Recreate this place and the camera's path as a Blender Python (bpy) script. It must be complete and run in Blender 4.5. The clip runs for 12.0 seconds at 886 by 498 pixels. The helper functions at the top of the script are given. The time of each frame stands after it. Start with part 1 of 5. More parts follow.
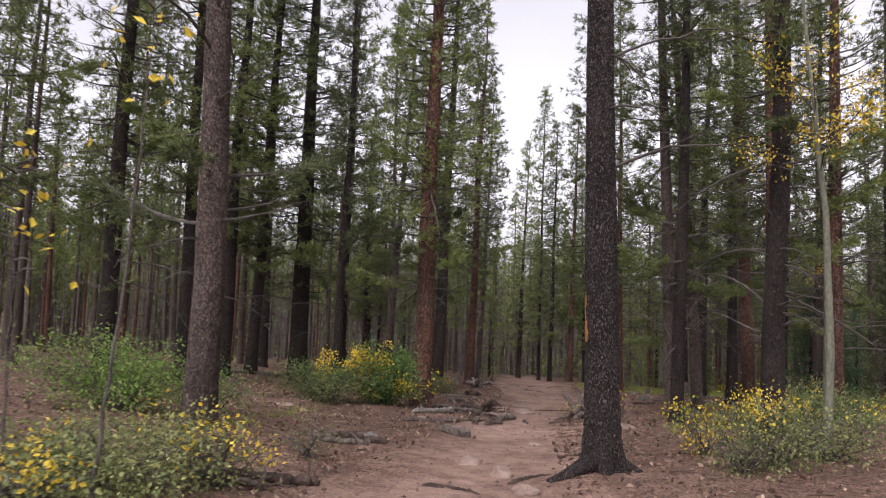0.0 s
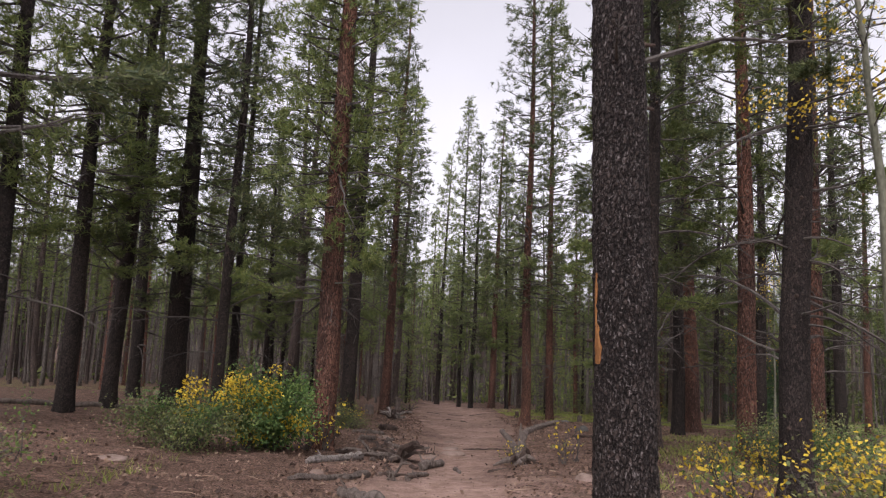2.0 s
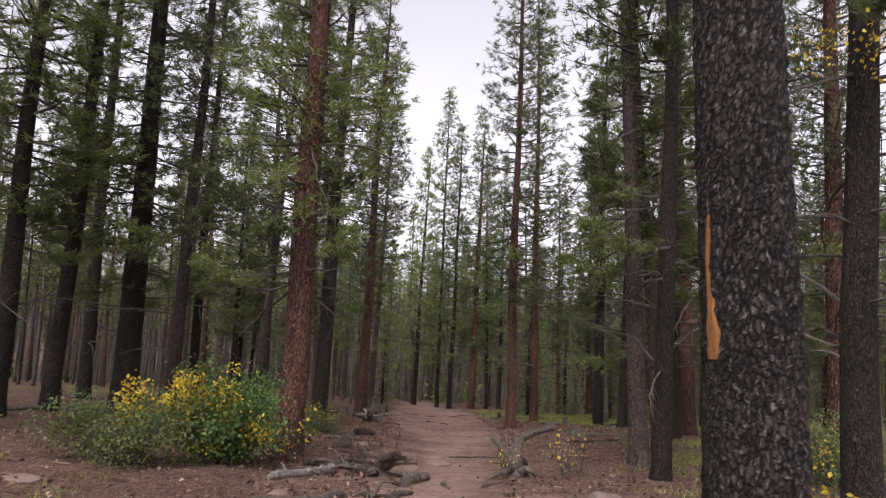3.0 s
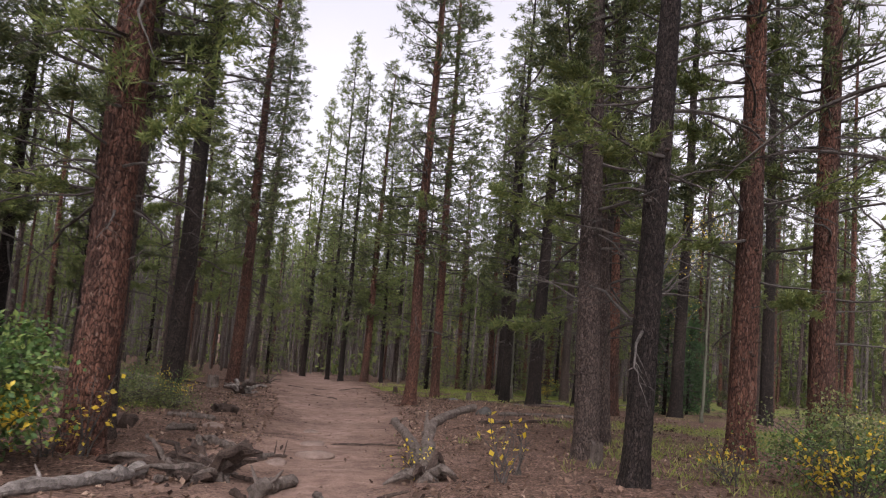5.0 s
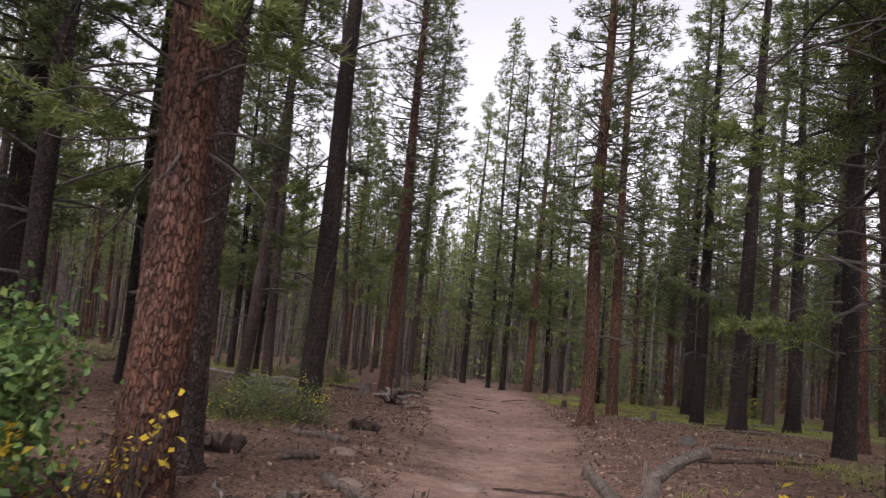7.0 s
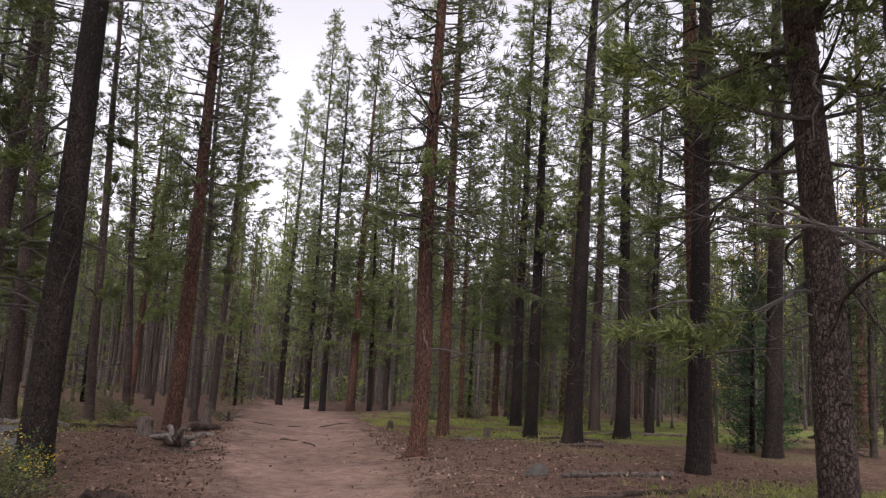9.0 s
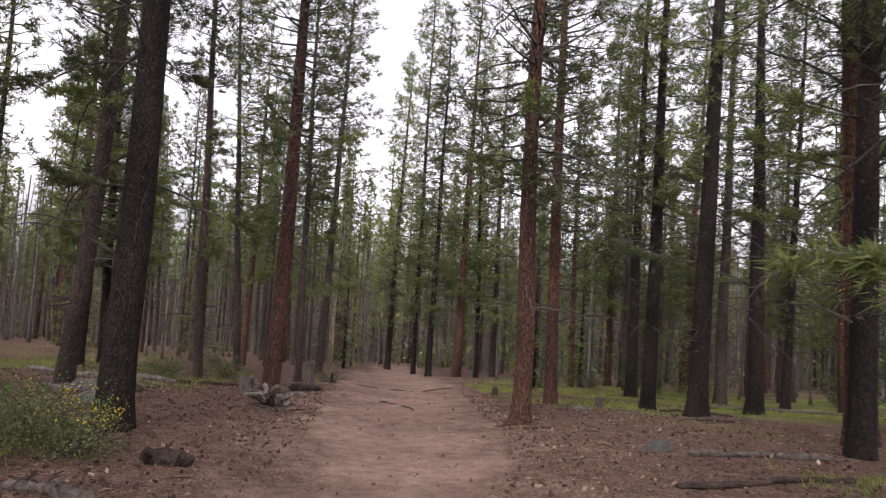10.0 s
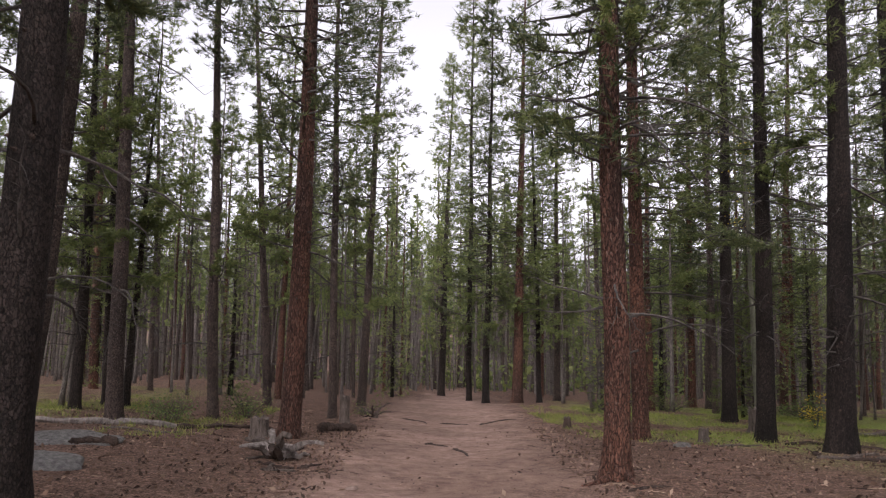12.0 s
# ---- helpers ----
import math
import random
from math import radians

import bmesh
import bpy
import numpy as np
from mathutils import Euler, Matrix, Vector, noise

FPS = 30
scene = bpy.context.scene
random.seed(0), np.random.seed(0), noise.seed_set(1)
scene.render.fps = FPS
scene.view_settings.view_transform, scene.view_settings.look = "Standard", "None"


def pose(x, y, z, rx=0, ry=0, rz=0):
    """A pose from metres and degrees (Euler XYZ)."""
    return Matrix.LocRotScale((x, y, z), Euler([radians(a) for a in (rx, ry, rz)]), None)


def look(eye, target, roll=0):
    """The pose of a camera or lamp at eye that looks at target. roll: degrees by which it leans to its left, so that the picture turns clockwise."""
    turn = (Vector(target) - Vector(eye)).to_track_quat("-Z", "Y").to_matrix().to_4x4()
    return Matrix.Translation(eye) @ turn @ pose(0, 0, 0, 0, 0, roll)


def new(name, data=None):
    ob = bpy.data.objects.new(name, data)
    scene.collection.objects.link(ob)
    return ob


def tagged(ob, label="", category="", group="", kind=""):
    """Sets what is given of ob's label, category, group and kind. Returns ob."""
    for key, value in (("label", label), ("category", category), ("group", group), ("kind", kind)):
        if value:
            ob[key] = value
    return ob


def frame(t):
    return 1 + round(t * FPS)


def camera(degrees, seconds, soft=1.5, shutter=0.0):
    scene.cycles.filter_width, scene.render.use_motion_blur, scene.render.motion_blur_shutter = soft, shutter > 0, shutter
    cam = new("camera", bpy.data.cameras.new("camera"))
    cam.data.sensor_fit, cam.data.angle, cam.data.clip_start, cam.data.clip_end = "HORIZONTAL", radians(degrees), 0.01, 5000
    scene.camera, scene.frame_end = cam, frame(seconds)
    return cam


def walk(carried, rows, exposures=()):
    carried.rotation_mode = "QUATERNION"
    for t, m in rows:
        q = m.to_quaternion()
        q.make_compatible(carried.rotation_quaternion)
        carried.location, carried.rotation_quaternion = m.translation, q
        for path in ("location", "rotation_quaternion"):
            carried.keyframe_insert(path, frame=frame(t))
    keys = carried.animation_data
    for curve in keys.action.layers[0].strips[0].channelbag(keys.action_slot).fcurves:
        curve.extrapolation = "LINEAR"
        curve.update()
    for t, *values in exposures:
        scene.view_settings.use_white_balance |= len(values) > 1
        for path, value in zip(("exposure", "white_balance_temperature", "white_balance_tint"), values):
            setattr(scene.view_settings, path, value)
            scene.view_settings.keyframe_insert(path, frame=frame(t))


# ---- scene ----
cam = camera(67.3, 12.0, soft=1.15, shutter=0.3)
PATH = [
    (0, (0.675, 0.916, 0.97), (0.544, 2.906, 1.119), 2.2),
    (0.5, (0.668, 1.903, 0.882), (0.618, 3.896, 1.043), 3.6),
    (1, (0.671, 2.859, 0.826), (0.718, 4.851, 1.002), 2.7),
    (1.5, (0.607, 3.719, 0.79), (0.68, 5.707, 0.998), 2.7),
    (2, (0.596, 4.633, 0.734), (0.709, 6.617, 0.963), 2.4),
    (2.5, (0.571, 5.505, 0.666), (0.699, 7.488, 0.892), 3.8),
    (3, (0.524, 6.365, 0.612), (0.708, 8.343, 0.842), 2.6),
    (3.5, (0.619, 7.257, 0.498), (0.891, 9.228, 0.697), 3.4),
    (3.7, (0.6, 7.636, 0.456), (0.918, 9.602, 0.645), 4.1),
    (5.3, (1.22, 10.645, 0.094), (1.724, 12.574, 0.255), 5.1),
    (5.5, (1.309, 10.92, 0.084), (1.815, 12.849, 0.231), 5.7),
    (6, (1.385, 11.779, 0.045), (1.789, 13.733, 0.182), 4.7),
    (6.5, (1.389, 12.656, -0.039), (1.396, 14.651, 0.109), 5.4),
    (6.7, (1.373, 12.959, -0.08), (1.341, 14.954, 0.06), 5.4),
    (8.3, (1.53, 15.33, -0.05), (1.983, 17.261, 0.224), 2.2),
    (8.5, (1.6, 15.66, -0.08), (2.054, 17.592, 0.165), 2.7),
    (9, (1.865, 16.38, -0.12), (2.394, 18.295, 0.109), 3.2),
    (9.5, (2.15, 17.05, -0.27), (2.601, 18.986, -0.047), 2.8),
    (10, (2.392, 17.786, -0.399), (2.606, 19.771, -0.278), 3.5),
    (10.5, (2.581, 18.698, -0.414), (2.741, 20.678, -0.186), 4.1),
    (11, (2.687, 19.577, -0.498), (2.713, 21.572, -0.362), 4.0),
    (11.5, (2.767, 20.59, -0.539), (2.82, 22.579, -0.346), 1.7),
    (12, (2.796, 21.476, -0.623), (2.852, 23.467, -0.445), 1.0),
]
KELVIN, TINT = 6350, 21
walk(cam, [(t, look(eye, target, roll)) for t, eye, target, roll in PATH], exposures=[(t, stops, KELVIN, TINT) for t, stops in ((0.0, 0.98), (2.0, 0.88), (3.5, 1.0), (5.5, 1.0), (6.0, 1.1), (6.5, 1.0), (8.3, 1.0), (9.5, 1.12), (10.0, 1.2), (10.5, 1.1), (12.0, 1.12))])

# ---- world, sun, exposure ----
SKY_STRENGTH, SUN_STRENGTH = 0.15, 0.55
world = bpy.data.worlds.new("overcast_sky")
scene.world = world
world.use_nodes = True
wn, wl = world.node_tree.nodes, world.node_tree.links
sky = wn.new("ShaderNodeTexSky")
sky.sky_type, sky.sun_disc = "NISHITA", False
sky.sun_elevation, sky.sun_rotation = radians(50), radians(200)
sky.air_density, sky.dust_density = 1.0, 4.0
pale = wn.new("ShaderNodeHueSaturation")
pale.inputs["Saturation"].default_value = 0.1
cloud_at = wn.new("ShaderNodeTexCoord")
cloud = wn.new("ShaderNodeTexNoise")
cloud.inputs["Scale"].default_value, cloud.inputs["Detail"].default_value = 2.2, 5.0
cloud_lift = wn.new("ShaderNodeMapRange")
cloud_lift.inputs["To Min"].default_value, cloud_lift.inputs["To Max"].default_value = 0.8, 1.2
wl.new(cloud_at.outputs["Generated"], cloud.inputs["Vector"])
wl.new(cloud.outputs["Fac"], cloud_lift.inputs["Value"])
wl.new(sky.outputs["Color"], pale.inputs["Color"])
wl.new(cloud_lift.outputs["Result"], pale.inputs["Value"])
wl.new(pale.outputs["Color"], wn["Background"].inputs["Color"])
wn["Background"].inputs["Strength"].default_value = SKY_STRENGTH
sun = new("sun", bpy.data.lights.new("sun", "SUN"))
sun.data.energy, sun.data.angle, sun.data.color = SUN_STRENGTH, radians(30), (1.0, 0.97, 0.93)
sun.matrix_world = look((0, 0, 40), (11, 31, 0))


# ---- materials ----
def nodes_of(name):
    m = bpy.data.materials.new(name)
    m.use_nodes = True
    t = m.node_tree
    return m, t.nodes, t.links, t.nodes["Principled BSDF"]


def ramp(n, stops):
    r = n.new("ShaderNodeValToRGB")
    e = r.color_ramp.elements
    while len(e) < len(stops):
        e.new(0.5)
    for k, (at, c) in enumerate(stops):
        e[k].position, e[k].color = at, (*c, 1)
    return r


def tex(n, l, vec, scale, detail=4.0, kind="ShaderNodeTexNoise"):
    x = n.new(kind)
    x.inputs["Scale"].default_value = scale
    if "Detail" in x.inputs:
        x.inputs["Detail"].default_value = detail
    l.new(vec, x.inputs["Vector"])
    return x


def mixed(n, l, fac, a, b, mode="MIX"):
    x = n.new("ShaderNodeMix")
    x.data_type, x.blend_type = "RGBA", mode
    for socket, value in ((x.inputs[0], fac), (x.inputs[6], a), (x.inputs[7], b)):
        if isinstance(value, (int, float)):
            socket.default_value = value
        elif isinstance(value, tuple):
            socket.default_value = (*value, 1)
        else:
            l.new(value, socket)
    return x.outputs[2]


def shifted(n, l, stretch):
    """Object coordinates, stretched, and shifted by a random amount for each object."""
    c, info, mp = n.new("ShaderNodeTexCoord"), n.new("ShaderNodeObjectInfo"), n.new("ShaderNodeMapping")
    mp.inputs["Scale"].default_value = stretch
    mul = n.new("ShaderNodeMath")
    mul.operation = "MULTIPLY"
    mul.inputs[1].default_value = 37.0
    l.new(info.outputs["Random"], mul.inputs[0])
    l.new(c.outputs["Object"], mp.inputs["Vector"])
    l.new(mul.outputs[0], mp.inputs["Location"])
    return mp.outputs["Vector"], info.outputs["Random"]


def bump(n, l, b, height, strength, distance):
    x = n.new("ShaderNodeBump")
    x.inputs["Strength"].default_value, x.inputs["Distance"].default_value = strength, distance
    l.new(height, x.inputs["Height"])
    l.new(x.outputs["Normal"], b.inputs["Normal"])


def bark(name, crack, low, high, flake, plate=24.0, tall=0.4, gap=0.14, flake_from=0.54, depth=0.02):
    """Scaly bark: upright plates of uneven tone between dark cracks, pale flakes and slow changes along the stem."""
    m, n, l, b = nodes_of(name)
    vec, rnd = shifted(n, l, (1, 1, tall))
    warp = tex(n, l, vec, plate * 0.6, 4.0)
    bent = mixed(n, l, 1.6 / plate, vec, warp.outputs["Color"])
    rim, cell = n.new("ShaderNodeTexVoronoi"), n.new("ShaderNodeTexVoronoi")
    rim.feature = "DISTANCE_TO_EDGE"
    for v in (rim, cell):
        v.inputs["Scale"].default_value = plate
        l.new(bent, v.inputs["Vector"])
    slow, fine, mid = tex(n, l, vec, 1.1, 5.0), tex(n, l, vec, 130.0, 6.0), tex(n, l, bent, plate * 1.3, 8.0)
    mid.inputs["Roughness"].default_value = 0.65
    spread = ramp(n, [(0.36, (0, 0, 0)), (0.64, (1, 1, 1))])
    l.new(slow.outputs["Fac"], spread.inputs["Fac"])
    tone = mixed(n, l, spread.outputs["Color"], low, high)
    own = ramp(n, [(0.1, (0.62, 0.62, 0.62)), (0.9, (1.35, 1.32, 1.3))])
    l.new(cell.outputs["Color"], own.inputs["Fac"])
    tone = mixed(n, l, 1.0, tone, own.outputs["Color"], "MULTIPLY")
    pick = ramp(n, [(flake_from, (0, 0, 0)), (flake_from + 0.09, (1, 1, 1))])
    l.new(mid.outputs["Fac"], pick.inputs["Fac"])
    tone = mixed(n, l, pick.outputs["Color"], tone, flake)
    grain = ramp(n, [(0.25, (0.5, 0.5, 0.5)), (0.75, (1.35, 1.35, 1.35))])
    l.new(fine.outputs["Fac"], grain.inputs["Fac"])
    tone = mixed(n, l, 1.0, tone, grain.outputs["Color"], "MULTIPLY")
    frayed = n.new("ShaderNodeMath")
    frayed.operation = "MULTIPLY_ADD"
    frayed.inputs[1].default_value = 0.42
    l.new(mid.outputs["Fac"], frayed.inputs[0])
    l.new(rim.outputs["Distance"], frayed.inputs[2])
    edge = ramp(n, [(0.17, (0, 0, 0)), (0.17 + gap, (1, 1, 1))])
    l.new(frayed.outputs[0], edge.inputs["Fac"])
    l.new(mixed(n, l, edge.outputs["Color"], crack, tone), b.inputs["Base Color"])
    b.inputs["Roughness"].default_value = 0.9
    b.inputs["Specular IOR Level"].default_value = 0.2
    h = n.new("ShaderNodeMath")
    h.operation = "MULTIPLY_ADD"
    h.inputs[1].default_value = 0.5
    l.new(mid.outputs["Fac"], h.inputs[0])
    l.new(edge.outputs["Color"], h.inputs[2])
    bump(n, l, b, h.outputs[0], 1.0, depth)
    return m


def plain(name, a, b2, scale=8.0, rough=0.85, relief=0.3, depth=0.01, stretch=(1, 1, 1), spec=0.2):
    """Two tones in two sizes of noise, with relief."""
    m, n, l, b = nodes_of(name)
    vec, rnd = shifted(n, l, stretch)
    big, small = tex(n, l, vec, scale, 5.0), tex(n, l, vec, scale * 9, 5.0)
    both = n.new("ShaderNodeMath")
    both.operation = "MULTIPLY_ADD"
    both.inputs[1].default_value = 0.5
    half = n.new("ShaderNodeMath")
    half.operation = "MULTIPLY"
    half.inputs[1].default_value = 0.5
    l.new(small.outputs["Fac"], half.inputs[0])
    l.new(big.outputs["Fac"], both.inputs[0])
    l.new(half.outputs[0], both.inputs[2])
    r = ramp(n, [(0.36, a), (0.66, b2)])
    l.new(both.outputs[0], r.inputs["Fac"])
    l.new(r.outputs["Color"], b.inputs["Base Color"])
    b.inputs["Roughness"].default_value = rough
    b.inputs["Specular IOR Level"].default_value = spec
    bump(n, l, b, both.outputs[0], relief, depth)
    return m


def leafy(name, stops, rough=0.55, through_light=0.25, tone=0.25):
    """Leaves or needles: a colour for each leaf, part of the light shining through."""
    m, n, l, b = nodes_of(name)
    geo, info = n.new("ShaderNodeNewGeometry"), n.new("ShaderNodeObjectInfo")
    r = ramp(n, stops)
    l.new(geo.outputs["Random Per Island"], r.inputs["Fac"])
    c = n.new("ShaderNodeTexCoord")
    slow = tex(n, l, c.outputs["Object"], 0.9, 2.0)
    lift = n.new("ShaderNodeMapRange")
    lift.inputs["From Min"].default_value, lift.inputs["From Max"].default_value = 0.3, 0.7
    lift.inputs["To Min"].default_value, lift.inputs["To Max"].default_value = 1 - tone, 1 + tone
    l.new(slow.outputs["Fac"], lift.inputs["Value"])
    own = n.new("ShaderNodeMapRange")
    own.inputs["To Min"].default_value, own.inputs["To Max"].default_value = 1 - tone, 1 + tone
    l.new(info.outputs["Random"], own.inputs["Value"])
    mul = n.new("ShaderNodeMath")
    mul.operation = "MULTIPLY"
    l.new(lift.outputs["Result"], mul.inputs[0])
    l.new(own.outputs["Result"], mul.inputs[1])
    hsv = n.new("ShaderNodeHueSaturation")
    l.new(r.outputs["Color"], hsv.inputs["Color"])
    l.new(mul.outputs[0], hsv.inputs["Value"])
    l.new(hsv.outputs["Color"], b.inputs["Base Color"])
    b.inputs["Roughness"].default_value = rough
    b.inputs["Specular IOR Level"].default_value = 0.25
    tr, mx = n.new("ShaderNodeBsdfTranslucent"), n.new("ShaderNodeMixShader")
    l.new(hsv.outputs["Color"], tr.inputs["Color"])
    mx.inputs[0].default_value = through_light
    l.new(b.outputs[0], mx.inputs[1])
    l.new(tr.outputs[0], mx.inputs[2])
    l.new(mx.outputs[0], n["Material Output"].inputs["Surface"])
    return m


BARK_RED = bark("red_brown_bark", (0.018, 0.011, 0.009), (0.074, 0.040, 0.030), (0.185, 0.088, 0.059), (0.20, 0.135, 0.105), 27.0, 0.34, 0.2, 0.56)
BARK_GREY = bark("grey_brown_bark", (0.018, 0.014, 0.012), (0.066, 0.050, 0.043), (0.140, 0.105, 0.089), (0.17, 0.142, 0.126), 36.0, 0.5, 0.2, 0.56, 0.016)
BARK_DARK = bark("dark_bark", (0.008, 0.0065, 0.006), (0.023, 0.018, 0.016), (0.054, 0.041, 0.035), (0.080, 0.066, 0.058), 36.0, 0.45, 0.2, 0.57, 0.016)
BARK_PALE = bark("pale_grey_bark", (0.045, 0.038, 0.034), (0.105, 0.090, 0.080), (0.205, 0.180, 0.160), (0.23, 0.205, 0.185), 30.0, 0.3, 0.16, 0.56, 0.012)
BARK_SCALY = bark("scaly_grey_bark", (0.008, 0.006, 0.0055), (0.026, 0.020, 0.018), (0.060, 0.046, 0.040), (0.165, 0.145, 0.138), 42.0, 0.6, 0.24, 0.545, 0.03)
BARK_ASPEN = plain("aspen_bark", (0.07, 0.072, 0.050), (0.175, 0.172, 0.125), 3.0, 0.7, 0.2, 0.006, (1, 1, 0.5))
DEAD_TWIG = plain("dead_twig", (0.026, 0.022, 0.019), (0.125, 0.110, 0.098), 6.0)
SCAR = plain("bare_orange_wood", (0.07, 0.028, 0.012), (0.36, 0.165, 0.055), 9.0, 0.65, 0.8, 0.015, (4, 4, 0.35))
WEATHERED = plain("weathered_grey_wood", (0.036, 0.028, 0.023), (0.185, 0.150, 0.127), 7.0, 0.85, 0.9, 0.02, (2.5, 2.5, 0.6))
BLEACHED = plain("bleached_wood", (0.07, 0.058, 0.05), (0.33, 0.29, 0.26), 6.0, 0.85, 0.8, 0.02, (2.5, 2.5, 0.6))
ROTTEN = plain("dark_rotten_wood", (0.018, 0.013, 0.011), (0.10, 0.07, 0.055), 5.0, 0.95, 0.9, 0.03)
PATH_STONE = plain("dusty_path_stone", (0.15, 0.105, 0.085), (0.27, 0.20, 0.165), 6.0, 0.9, 0.6, 0.02)
DARK_STONE = plain("dark_stone", (0.05, 0.047, 0.042), (0.125, 0.118, 0.105), 9.0, 0.85, 0.6, 0.02)
STONE = plain("granite", (0.055, 0.052, 0.049), (0.235, 0.225, 0.212), 14.0, 0.85, 1.0, 0.03)
NEEDLES = leafy("pine_needles", [(0.0, (0.045, 0.064, 0.031)), (0.5, (0.094, 0.116, 0.050)), (1.0, (0.160, 0.172, 0.070))], 0.55, 0.42)
NEEDLES_LIGHT = leafy("light_pine_needles", [(0.0, (0.072, 0.102, 0.036)), (0.5, (0.142, 0.176, 0.056)), (1.0, (0.21, 0.232, 0.078))], 0.55, 0.42)
NEEDLES_SPRUCE = leafy("spruce_needles", [(0.0, (0.030, 0.066, 0.030)), (1.0, (0.082, 0.140, 0.055))], 0.55, 0.4)
LEAF_GREEN = leafy("green_leaves", [(0.0, (0.05, 0.10, 0.03)), (0.6, (0.10, 0.17, 0.05)), (1.0, (0.20, 0.26, 0.07))], 0.5, 0.3)
LEAF_BRIGHT = leafy("bright_green_leaves", [(0.0, (0.07, 0.13, 0.025)), (0.6, (0.13, 0.22, 0.045)), (1.0, (0.23, 0.31, 0.07))], 0.5, 0.35)
LEAF_SAGE = leafy("grey_green_leaves", [(0.0, (0.085, 0.105, 0.042)), (0.6, (0.15, 0.175, 0.066)), (1.0, (0.25, 0.255, 0.095))], 0.6, 0.25)
LEAF_YELLOW = leafy("yellow_leaves", [(0.0, (0.42, 0.30, 0.03)), (0.6, (0.66, 0.47, 0.04)), (1.0, (0.74, 0.60, 0.10))], 0.5, 0.35, 0.12)
GRASS = leafy("grass_blades", [(0.0, (0.11, 0.15, 0.03)), (0.6, (0.21, 0.255, 0.055)), (1.0, (0.33, 0.31, 0.11))], 0.6, 0.3)
LITTER = leafy("forest_litter", [(0.0, (0.03, 0.02, 0.016)), (0.4, (0.08, 0.050, 0.035)), (0.85, (0.17, 0.110, 0.078)), (1.0, (0.28, 0.205, 0.15))], 0.9, 0.0)


